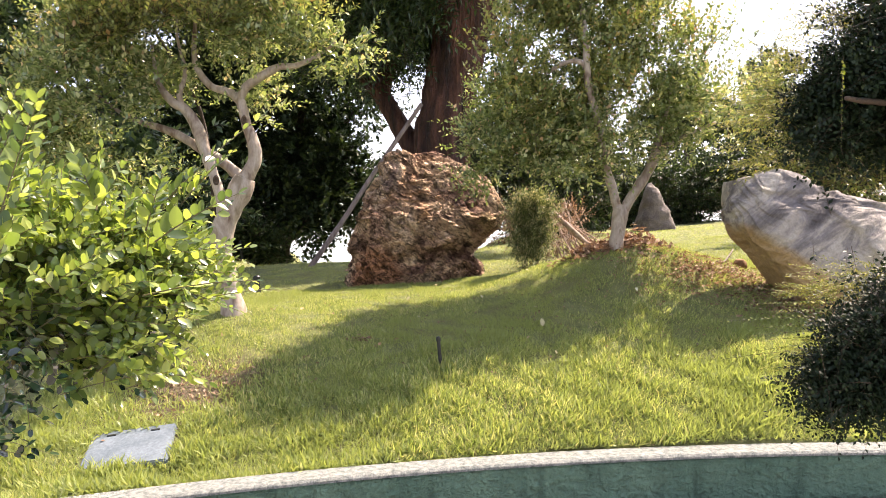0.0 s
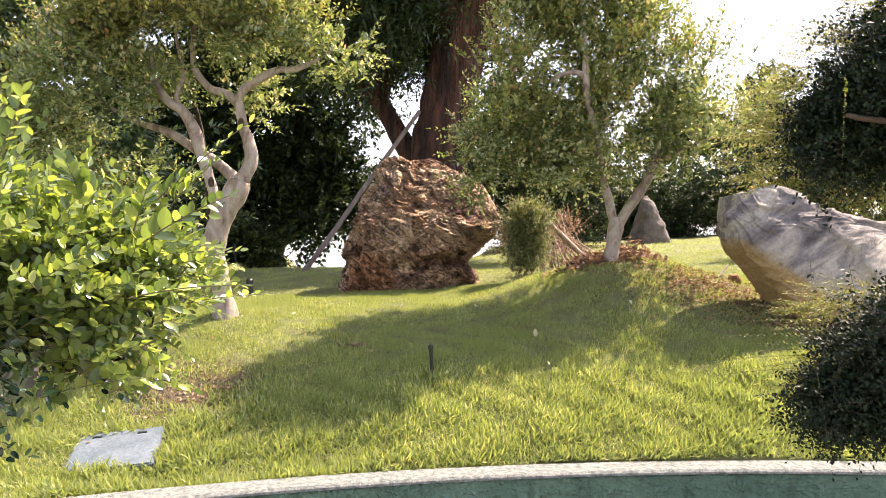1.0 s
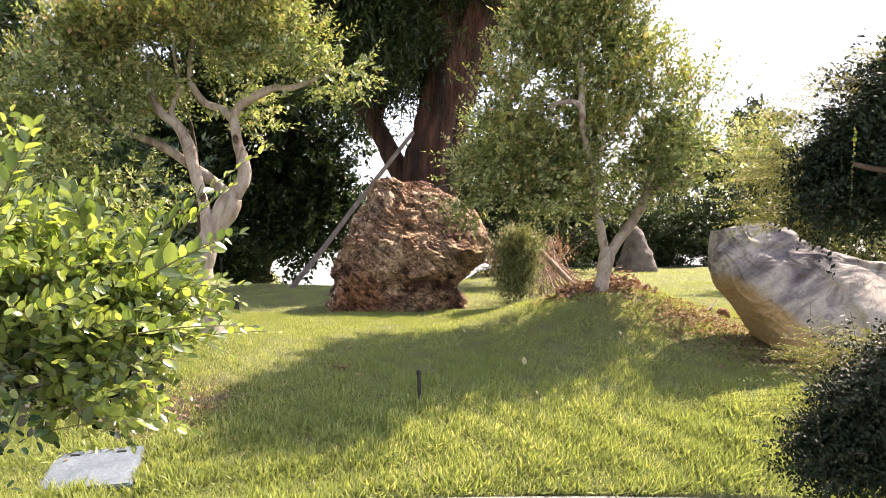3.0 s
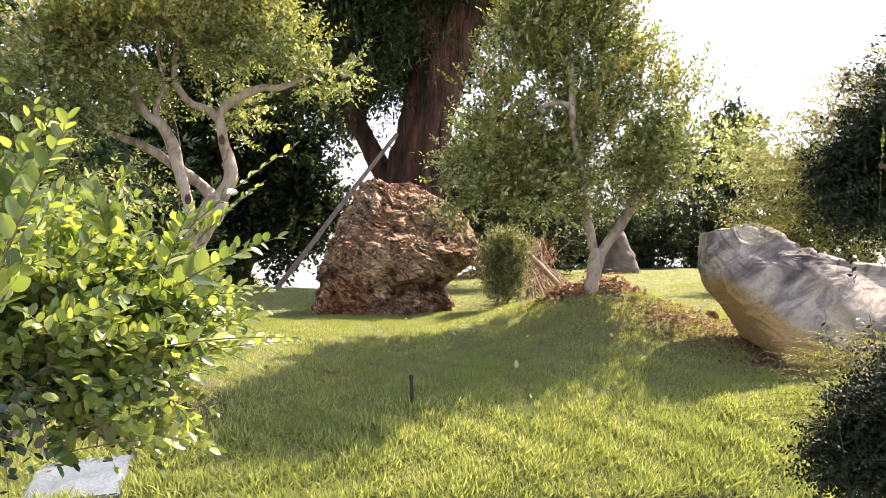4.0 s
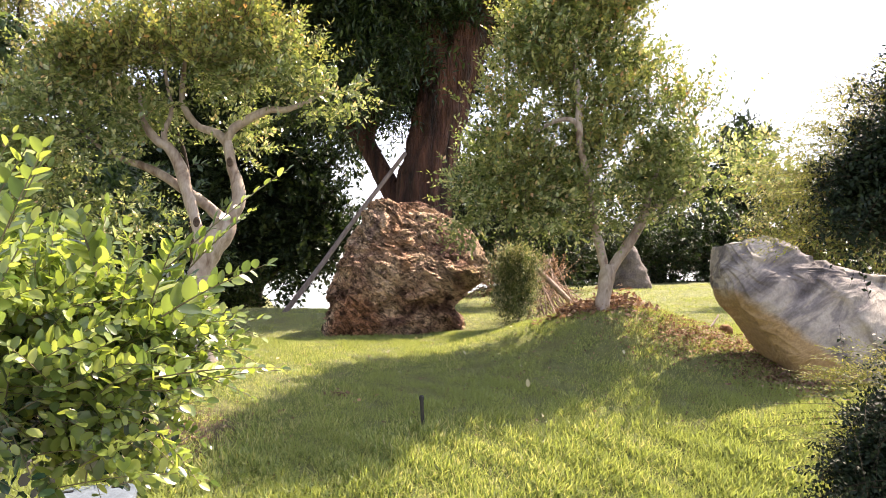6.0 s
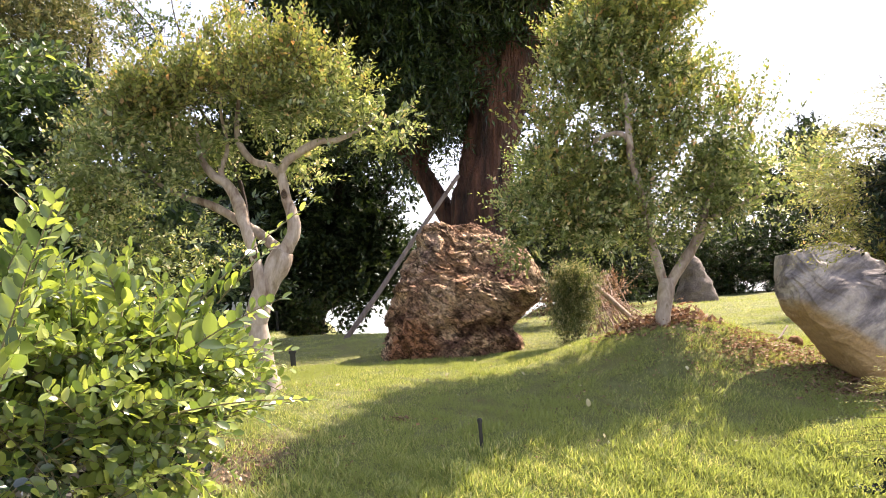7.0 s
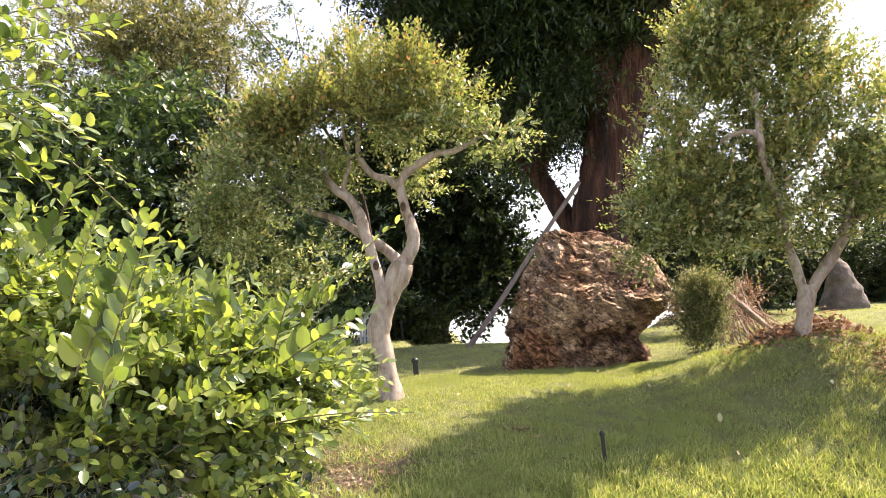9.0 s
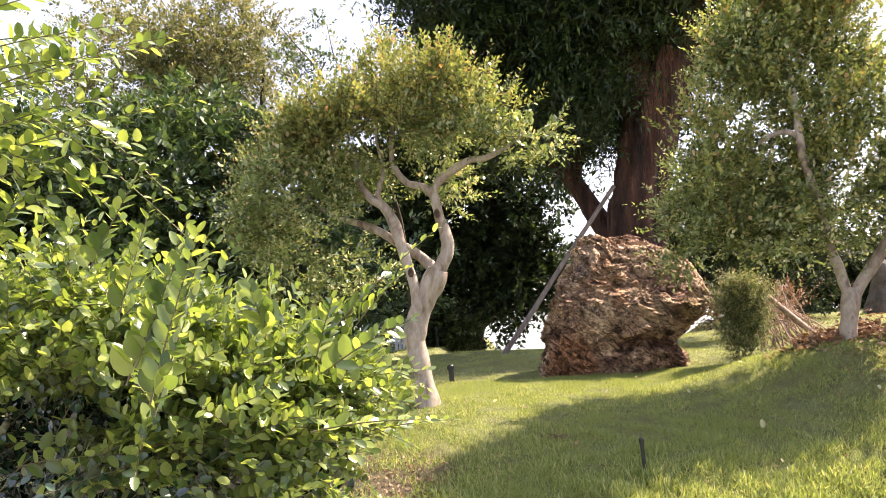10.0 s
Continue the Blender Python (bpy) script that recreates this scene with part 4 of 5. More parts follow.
for pts in ([(0.6, 12.2, 5.2, 0.34), (0.95, 12.3, 6.2, 0.26), (1.3, 12.6, 7.4, 0.18), (1.8, 12.8, 8.6, 0.1)],
            [(0.36, 12.2, 4.6, 0.34), (0.0, 12.0, 5.6, 0.3), (-0.5, 11.8, 6.6, 0.22), (-1.3, 11.6, 7.6, 0.14)],
            [(-0.1, 12.4, 1.7, 0.27), (-0.38, 12.5, 2.6, 0.2), (-0.75, 12.6, 3.3, 0.165), (-1.0, 12.6, 3.8, 0.15), (-0.85, 12.6, 4.4, 0.14), (-1.0, 12.6, 5.4, 0.12), (-1.6, 12.5, 6.5, 0.08)],
            [(-0.82, 12.6, 3.5, 0.14), (-1.2, 12.6, 3.9, 0.1), (-1.7, 12.6, 4.5, 0.07), (-2.2, 12.6, 5.2, 0.04)],
            [(0.3, 12.3, 4.4, 0.26), (0.75, 12.6, 5.3, 0.18), (1.6, 13, 6.2, 0.1)]):
    stuck("limb", limb_mesh("limb", pts, CAMPHOR_BARK, steps=8, sides=18, lumps=0.12, freq=3, ribs=0.06), camphor)
# high clumps on the right, above the view, are added to shade the trunk
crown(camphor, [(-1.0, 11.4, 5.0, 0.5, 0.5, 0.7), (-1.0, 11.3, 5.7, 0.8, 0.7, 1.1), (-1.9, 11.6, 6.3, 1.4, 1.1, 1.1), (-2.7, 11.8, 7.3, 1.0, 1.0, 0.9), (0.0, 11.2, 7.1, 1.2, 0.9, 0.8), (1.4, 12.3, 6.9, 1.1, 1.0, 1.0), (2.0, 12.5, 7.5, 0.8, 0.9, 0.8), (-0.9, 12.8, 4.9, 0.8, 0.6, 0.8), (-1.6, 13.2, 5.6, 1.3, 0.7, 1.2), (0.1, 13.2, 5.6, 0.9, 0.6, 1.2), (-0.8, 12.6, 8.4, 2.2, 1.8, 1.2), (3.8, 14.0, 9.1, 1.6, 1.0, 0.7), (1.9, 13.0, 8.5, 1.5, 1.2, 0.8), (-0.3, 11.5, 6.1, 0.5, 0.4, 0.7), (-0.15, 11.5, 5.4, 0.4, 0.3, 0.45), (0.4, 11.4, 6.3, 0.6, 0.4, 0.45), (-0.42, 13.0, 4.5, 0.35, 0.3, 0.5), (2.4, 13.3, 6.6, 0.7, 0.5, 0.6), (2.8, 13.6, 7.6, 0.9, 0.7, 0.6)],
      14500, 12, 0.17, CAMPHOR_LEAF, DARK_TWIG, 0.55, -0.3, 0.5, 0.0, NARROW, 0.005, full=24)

brace = tagged(new("brace_pole", limb_mesh("brace_pole", [(-2.12, 10.9, 0.75, 0.042), (-1.6, 11.15, 1.5, 0.04), (-1.05, 11.45, 2.35, 0.038), (-0.3, 11.8, 3.45, 0.034)], POLE_WOOD, steps=6, sides=12, lumps=0.05)),
               "weathered grey pole propping the old camphor tree", "prop pole")

# ---- trees behind ----


def back_tree(name, label, base, trunk, limbs, blobs, twigs, per, size, leaf, length, up=0.1, bend=0.2, shell=0.3, shape=DIAMOND):
    t = thing(name, label, "tree", at=base)
    stuck("trunk", limb_mesh("trunk", trunk, FAR_BARK, steps=8, sides=14, lumps=0.15, freq=3), t)
    for pts in limbs:
        stuck("limb", limb_mesh("limb", pts, FAR_BARK, steps=6, sides=9, lumps=0.15, freq=3), t)
    crown(t, blobs, twigs, per, size, leaf, DARK_TWIG, length, up, bend, shell, shape, 0.006)
    return t


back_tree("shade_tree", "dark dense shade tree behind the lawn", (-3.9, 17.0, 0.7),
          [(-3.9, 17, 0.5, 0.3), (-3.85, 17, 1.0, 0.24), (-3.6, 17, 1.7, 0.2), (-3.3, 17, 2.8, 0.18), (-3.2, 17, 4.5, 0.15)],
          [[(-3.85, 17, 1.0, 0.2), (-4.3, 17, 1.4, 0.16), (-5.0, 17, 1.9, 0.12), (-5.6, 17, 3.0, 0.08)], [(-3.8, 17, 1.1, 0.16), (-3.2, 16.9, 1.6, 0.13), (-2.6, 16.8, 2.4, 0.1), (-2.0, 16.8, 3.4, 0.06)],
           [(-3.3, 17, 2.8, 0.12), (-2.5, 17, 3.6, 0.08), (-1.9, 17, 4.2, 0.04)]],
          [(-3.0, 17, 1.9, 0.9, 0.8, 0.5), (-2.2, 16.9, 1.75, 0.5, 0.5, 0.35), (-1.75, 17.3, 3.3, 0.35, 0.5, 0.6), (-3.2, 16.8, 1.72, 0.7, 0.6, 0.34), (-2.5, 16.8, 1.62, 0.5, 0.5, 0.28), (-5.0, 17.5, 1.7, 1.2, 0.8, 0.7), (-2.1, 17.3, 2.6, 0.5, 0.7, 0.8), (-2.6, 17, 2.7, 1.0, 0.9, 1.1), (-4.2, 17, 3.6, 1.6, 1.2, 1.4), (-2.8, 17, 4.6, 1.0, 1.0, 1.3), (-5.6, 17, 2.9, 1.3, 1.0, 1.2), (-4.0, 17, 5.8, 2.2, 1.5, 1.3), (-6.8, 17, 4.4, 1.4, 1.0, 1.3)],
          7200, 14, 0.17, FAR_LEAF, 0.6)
back_tree("round_tree", "dense dark green rounded tree beside the lawn", (-6.4, 9.4, 0.4),
          [(-6.4, 9.4, 0.3, 0.16), (-6.4, 9.4, 1.5, 0.13), (-6.3, 9.4, 2.6, 0.08)], [],
          [(-6.5, 9.3, 3.5, 1.6, 1.1, 1.6), (-4.8, 9.5, 2.0, 1.0, 0.8, 1.0), (-3.7, 9.7, 1.6, 0.6, 0.6, 0.65), (-8.6, 9.3, 2.9, 1.5, 1.1, 1.6), (-10.4, 9.3, 3.6, 1.6, 1.1, 2.0), (-5.6, 9.3, 1.6, 1.1, 0.8, 0.9), (-4.6, 9.7, 2.7, 0.7, 0.6, 0.6), (-6.7, 9.5, 2.1, 1.3, 0.9, 0.8)], 9400, 13, 0.145, HEDGE_LEAF, 0.35)
back_tree("tall_tree", "tall airy tree with thin olive foliage", (-9.5, 16.5, 0.4),
          [(-9.5, 16.5, 0.2, 0.16), (-9.4, 16.5, 3.0, 0.12), (-9.2, 16.5, 6.0, 0.06), (-9.0, 16.5, 8.0, 0.03)],
          [[(-9.4, 16.5, 4.0, 0.06), (-8.4, 16.4, 6.0, 0.04), (-7.2, 16.3, 7.8, 0.02)], [(-9.3, 16.5, 4.8, 0.06), (-10.2, 16.5, 6.5, 0.04), (-11.2, 16.5, 8.2, 0.02)]],
          [(-10.2, 16.3, 8.3, 1.5, 1.3, 1.5), (-11.2, 16.4, 8.0, 1.7, 1.4, 1.5), (-9.5, 16.4, 6.3, 1.3, 1.2, 0.9), (-13.0, 16, 8.0, 1.8, 1.2, 2.2)], 3800, 12, 0.13, AIRY_LEAF, 0.5)
back_tree("pine_tree", "dark distant pine above the hedge", (13.7, 30.0, -3.0),
          [(13.7, 30, -4.5, 0.3), (13.6, 30, 4, 0.22), (13.6, 30, 7.3, 0.08)], [],
          [(13.6, 30, 7.6, 0.7, 0.7, 0.6), (14.2, 30, 6.9, 0.9, 0.8, 0.6), (13.1, 30, 6.5, 0.8, 0.7, 0.5), (14.0, 30, 5.0, 1.5, 1.0, 0.9)], 1100, 14, 0.2, FAR_LEAF, 0.5)
back_tree("pine_tree", "dark distant pine above the hedge", (10.6, 31.0, -3.2),
          [(10.6, 31, -4.5, 0.3), (10.6, 31, 3, 0.22), (10.6, 31, 6.4, 0.1)], [],
          [(10.6, 31, 6.0, 1.3, 0.9, 0.8), (11.8, 31, 5.4, 1.4, 0.9, 0.8), (9.6, 31, 5.0, 1.3, 0.8, 0.9)], 1400, 14, 0.2, FAR_LEAF, 0.5)


def tall_shrub(label, x, y, wide, low, high, leaf, n, size=0.06):
    z = ground_at(x, y)
    mid, half = (low + high) / 2, (high - low) / 2
    stems = [[(x + dx, y + dy, z - 0.15, 0.006), (x + dx * 1.15 + 0.1 * math.sin(9 * x + 7 * dx), y + dy, z + 0.3, 0.005), (x + dx * 1.1 - 0.1 * math.sin(5 * x + dx), y + dy, z + 0.6, 0.004), (x + dx * 1.3, y, mid, 0.003)] for dx, dy in ((-wide * 0.55, 0.1), (wide * 0.4, -0.15), (wide * 0.8, 0.2))]
    back_tree("tall_shrub", label, (x, y, z), [(x, y, z - 0.2, 0.008), (x + 0.12, y, z + 0.25, 0.007), (x - 0.02, y, z + 0.55, 0.006), (x + 0.05, y, mid, 0.004)], stems,
              [(x, y, mid, wide, wide * 0.7, half), (x + wide * 0.7, y, mid - half * 0.2, wide * 0.6, wide * 0.5, half * 0.7), (x - wide * 0.6, y, mid - half * 0.1, wide * 0.6, wide * 0.5, half * 0.7)], n, 13, size, leaf, 0.3, 0.4, 0.1)


for x, y, wide, low, high, leaf, n in ((4.9, 9.4, 0.55, 1.5, 3.2, MYRTLE_TIP_LEAF, 900), (5.9, 9.2, 0.8, 1.2, 3.9, MYRTLE_TIP_LEAF, 1300)):
    tall_shrub("sunlit yellow-green shrub behind the leaning rock", x, y, wide, low, high, leaf, n)
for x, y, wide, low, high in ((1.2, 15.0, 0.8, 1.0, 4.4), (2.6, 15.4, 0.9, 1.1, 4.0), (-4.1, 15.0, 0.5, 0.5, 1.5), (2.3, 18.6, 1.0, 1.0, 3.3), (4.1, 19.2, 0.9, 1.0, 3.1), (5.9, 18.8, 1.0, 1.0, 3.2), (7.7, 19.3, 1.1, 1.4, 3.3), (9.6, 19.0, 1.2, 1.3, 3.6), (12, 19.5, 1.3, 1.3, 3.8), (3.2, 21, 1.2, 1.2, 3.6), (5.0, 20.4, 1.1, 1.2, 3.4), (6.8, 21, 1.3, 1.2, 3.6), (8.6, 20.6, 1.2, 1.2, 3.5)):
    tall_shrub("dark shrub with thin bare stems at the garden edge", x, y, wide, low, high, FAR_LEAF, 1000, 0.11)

for x, y, wide, low, high, n in ((1.5, 10.4, 0.6, 1.15, 1.8, 170),):
    tall_shrub("withered brown shrub behind the lawn mound", x, y, wide, low, high, DRY_LEAF, n)

# ---- the small bush and dry leaves on the lawn ----
bx, by = 0.9, 7.35
bush = thing("round_bush", "small dense round bush beside the boulder", "bush", at=(bx, by, ground_at(bx, by)))
crown(bush, [(bx, by, 1.28, 0.13, 0.13, 0.24), (bx, by, 1.45, 0.16, 0.15, 0.2), (bx + 0.01, by, 1.64, 0.17, 0.17, 0.16)], 2100, 10, 0.04, BUSH_LEAF, DARK_TWIG, 0.12, 0.7, 0.0, 0.1, NARROW, 0.0015, full=8)


def scattered(n, cx, cy, sx, sy, size, material, name, label, category, heap=0.0):
    x, y = RNG.normal(cx, sx, n), RNG.normal(cy, sy, n)
    z = height(x, y) + 0.01 + np.abs(RNG.normal(0, 1, n)) * heap * np.exp(-((x - cx) / sx) ** 2 - ((y - cy) / sy) ** 2)
    way = RNG.normal(0, 1, (n, 3)) * [1, 1, 0.35 + heap * 3]
    face = RNG.normal(0, 0.5, (n, 3)) + [0, 0, 1]
    me = leaf_mesh(name, np.stack([x, y, z], -1), way, face, size * RNG.uniform(0.6, 1.3, n), DIAMOND, material)
    return tagged(new(name, me), label, category, kind="stuff")


scattered(1100, 1.56, 6.45, 0.2, 0.11, 0.052, DRY_LEAF, "dry_leaves", "heap of curled brown dry leaves under the myrtle", "dry leaves", 0.055)
scattered(450, 1.78, 6.55, 0.15, 0.08, 0.055, DRY_LEAF, "dry_leaves", "heap of curled brown dry leaves under the myrtle", "dry leaves", 0.075)
scattered(420, 1.28, 6.4, 0.11, 0.08, 0.055, DRY_LEAF, "dry_leaves", "heap of curled brown dry leaves under the myrtle", "dry leaves", 0.06)
scattered(2600, 2.25, 5.95, 0.36, 0.2, 0.03, DRY_LEAF, "leaf_litter", "brown leaf litter on the lawn mound", "leaf litter", 0.01)
scattered(1500, 2.7, 5.4, 0.2, 0.2, 0.035, DRY_LEAF, "leaf_litter", "brown leaf litter under the leaning rock", "leaf litter", 0.02)
scattered(800, 1.0, 5.6, 1.3, 0.7, 0.024, DRY_LEAF, "leaf_litter", "sparse brown leaf litter over the lawn slope", "leaf litter", 0.01)
scattered(520, -1.5, 4.65, 0.34, 0.24, 0.03, DRY_LEAF, "leaf_litter", "brown leaf litter on bare earth above the plate", "leaf litter", 0.01)
scattered(70, -0.62, 5.3, 0.05, 0.035, 0.034, DRY_LEAF, "dry_leaves", "small drift of brown dry leaves in the grass", "dry leaves", 0.03)
first_leaf = tagged(new("fallen_leaf", mesh_of("fallen_leaf", OVAL[0] * [1, 1, 2.2], OVAL[1], PALE_SINGLE_LEAF)), "pale curled fallen leaf on the grass", "fallen leaf", "fallen leaves on the lawn")
spots = [(0.722, 5.28, 0.06)] + [(RNG.normal(0.4, 1.2), RNG.uniform(4.5, 7.0), RNG.uniform(0.025, 0.045)) for _ in range(28)]
for k, (x, y, big) in enumerate(spots):
    m = pose(x, y, ground_at(x, y) + 0.03, RNG.uniform(-50, 60), RNG.uniform(-40, 40), RNG.uniform(0, 360)) if k else pose(x, y, ground_at(x, y) + 0.015, 75, 0, 10)
    ob = first_leaf if k == 0 else copy_thing(first_leaf, m)
    ob.matrix_basis = m @ Matrix.Scale(big, 4)

# a clod, a stick and a heap of cut branches
CLOD_Z = ground_at(2.6, 6.3)
clod = tagged(new("earth_clod", rock_mesh("earth_clod", [(CLOD_Z - 0.02, 2.55, 2.65, 6.3, 0.04), (CLOD_Z + 0.01, 2.54, 2.66, 6.3, 0.05), (CLOD_Z + 0.04, 2.55, 2.65, 6.3, 0.045), (CLOD_Z + 0.06, 2.57, 2.63, 6.3, 0.03)], CLOD, 0.015, 9.0, rings=20, around=28)),
              "brown clod of earth on the lawn", "clod")
stick = tagged(new("dry_stick", limb_mesh("dry_stick", [(2.36, 6.2, ground_at(2.36, 6.2) + 0.012, 0.008), (2.45, 6.26, ground_at(2.45, 6.26) + 0.02, 0.01), (2.58, 6.4, 1.26, 0.006)], POLE_WOOD, steps=4, sides=7)),
               "short dry stick lying on the lawn", "stick")
heap = thing("brush_heap", "heap of pale cut branches beside the bush", "branch heap", at=(1.3, 8.1, ground_at(1.3, 8.1)))
for k in range(46):
    x0, y0 = 1.18 + RNG.normal(0, 0.17), 8.3 + RNG.normal(0, 0.16)
    x1, y1 = 1.5 + RNG.normal(0, 0.24), 8.05 + RNG.normal(0, 0.2)
    top, low = 1.5 + RNG.uniform(0, 0.32), ground_at(x1, y1) + 0.01
    stuck("branch", limb_mesh("branch", [(x0, y0, top, 0.004), ((x0 + x1) / 2, (y0 + y1) / 2, (top + low) / 2 + RNG.normal(0.02, 0.03), 0.006), (x1, y1, low, 0.009)], PALE_WOOD, steps=3, sides=5), heap)

crown(heap, [(1.25, 8.2, 1.5, 0.2, 0.2, 0.2), (1.45, 8.1, 1.3, 0.22, 0.2, 0.12)], 190, 8, 0.04, DRY_LEAF, PALE_WOOD, 0.16, 0.2, 0.1, 0.1, NARROW, name="dry_foliage", full=10, loose=0.5)
stuck("thick_branch", limb_mesh("thick_branch", [(1.0, 8.15, 1.86, 0.018), (1.2, 8.0, 1.66, 0.026), (1.38, 7.88, 1.47, 0.03), (1.56, 7.76, 1.28, 0.028)], PALE_WOOD, steps=6, sides=12, lumps=0.12), heap, "thick bare sawn branch")

# ---- garden lights and the cover plate ----


def stake(label, x, y, tall, radius, cap):
    z = ground_at(x, y)
    t = thing("garden_stake", label, "garden stake", "stakes in the lawn", at=(x, y, z))
    part("post", lathe("post", [(0.001, -0.08), (radius * 0.8, -0.06), (radius, 0.0), (radius, tall - cap), (radius * 0.8, tall - cap)], BLACK_PLASTIC), t)
    c = part("cap", lathe("cap", [(0.001, 0), (radius * 1.35, 0.0), (radius * 1.35, cap * 0.7), (radius * 0.9, cap), (0.001, cap)], BLACK_PLASTIC), t)
    c.location = (0, 0, tall - cap)
    t.rotation_euler = (0, radians(-4), 0)
    return t


stake("thin black plastic stake standing in the grass", -0.03, 4.75, 0.215, 0.012, 0.03)
stake("short black garden light in the grass", -1.94, 7.5, 0.18, 0.028, 0.05)

stake("thin grey garden lamp at the lawn edge", -4.05, 14.5, 0.42, 0.03, 0.08)
fence = thing("white_fence", "short white slatted fence behind the lawn", "fence", at=(-4.75, 14.5, ground_at(-4.75, 14.5)))
for k in range(6):
    bm = bmesh.new()
    bmesh.ops.create_cube(bm, size=1.0)
    bmesh.ops.scale(bm, vec=(0.055, 0.02, 0.66), verts=bm.verts)
    bmesh.ops.bevel(bm, geom=bm.edges[:], offset=0.004, segments=1, affect="EDGES")
    part("slat", bm_mesh("slat", bm, WHITE_PAINT), fence).location = (-0.2 + 0.08 * k, 0, 0.31)
for h in (0.14, 0.5):
    bm = bmesh.new()
    bmesh.ops.create_cube(bm, size=1.0)
    bmesh.ops.scale(bm, vec=(0.5, 0.02, 0.05), verts=bm.verts)
    part("rail", bm_mesh("rail", bm, WHITE_PAINT), fence).location = (0, 0.0205, h)

plate = thing("cover_plate", "grey rectangular cover plate lying in the lawn", "cover plate", at=(-1.775, 3.975, 0.345))
bm = bmesh.new()
bmesh.ops.create_cube(bm, size=1.0)
bmesh.ops.scale(bm, vec=(0.46, 0.36, 0.04), verts=bm.verts)
bmesh.ops.bevel(bm, geom=bm.edges[:], offset=0.008, segments=2, affect="EDGES")
part("slab", bm_mesh("slab", bm, PLATE_METAL), plate)
for sx in (-0.12, 0.12):
    bm = bmesh.new()
    bmesh.ops.create_cube(bm, size=1.0)
    bmesh.ops.scale(bm, vec=(0.05, 0.014, 0.006), verts=bm.verts)
    hole = part("lifting_slot", bm_mesh("lifting_slot", bm, BLACK_PLASTIC), plate)
    hole.location = (sx, 0.13, 0.021)
plate.rotation_euler = (radians(17), radians(-4), radians(10))

# ---- the shrubs close to the path ----
OPEN_SIDE = (0.25, -1.0, 0.15)     # the shrubs turn their leaves towards the open path


def long_shoots(parent, rows, per, size, shape, leaf, wood, radius, sag=0.12, single=True):
    """Single shoots with every leaf an object of its own. rows: from (x, y, z) to (x, y, z)."""
    h = np.asarray(rows, float)
    span = h[:, 3:6] - h[:, :3]
    long = np.linalg.norm(span, axis=1)
    lines = shoots(h[:, :3], span / long[:, None] + np.array([0, 0, sag]), long, sag, 12)
    norm = np.linalg.norm(span / long[:, None] + np.array([0, 0, sag]), axis=1)
    lines = h[:, None, :3] + (lines - h[:, None, :3]) * norm[:, None, None]
    stems = [tagged(stuck("shoot", twig_mesh("shoot", line[None], radius, wood), parent), "slender arching shoot") for line in lines]
    if not single:
        tagged(stuck("foliage", leaf_mesh("foliage", *leaves_on(lines, per, size, 0.72, 0.2, 0.15, 0.06, 0.85, OPEN_SIDE), shape, leaf), parent), kind="stuff")
        return
    t, f = shape
    me = mesh_of("leaf", t, f, leaf, smooth=True)
    for k, (p, way, face, big) in enumerate(zip(*leaves_on(lines, per, size, 0.72, 0.2, 0.15, 0.06, 0.85, OPEN_SIDE))):
        big *= 1.12 - 0.55 * (k % per) / per
        d = unit(way)
        s = unit(np.cross(d, face))
        n = np.cross(s, d)
        ob = part("leaf", me, stems[k // per])
        m = Matrix(np.stack([s, d, n], 1).tolist()).to_4x4()
        ob.matrix_local = Matrix.Translation(Vector(p)) @ m @ Matrix.Scale(float(big), 4)


def sprays(parent, blobs, n, heading, length, per, size, leaf, wood, radius, name, spread=0.35, sag=0.12, lift=0.3, shape=OVAL, wide=0.85):
    """Arching shoots that all head one way, with leaves in two ranks."""
    o, out = in_blobs(blobs, n, 0.0)
    way = unit(np.asarray(heading) + out * 0.35 + RNG.normal(0, spread, o.shape))
    long = length * RNG.uniform(0.6, 1.3, n)
    lines = shoots(o - way * (long * 0.55)[:, None], way, long, sag, 5)
    tagged(stuck(name, leaf_mesh(name, *leaves_on(lines, per, size, wide, lift, 0.2, 0.05, 0.7, OPEN_SIDE), shape, leaf), parent), kind="stuff")
    tagged(stuck("branchwork", twig_mesh("branchwork", lines[::3] if n > 3000 else lines, radius, wood), parent), kind="stuff")


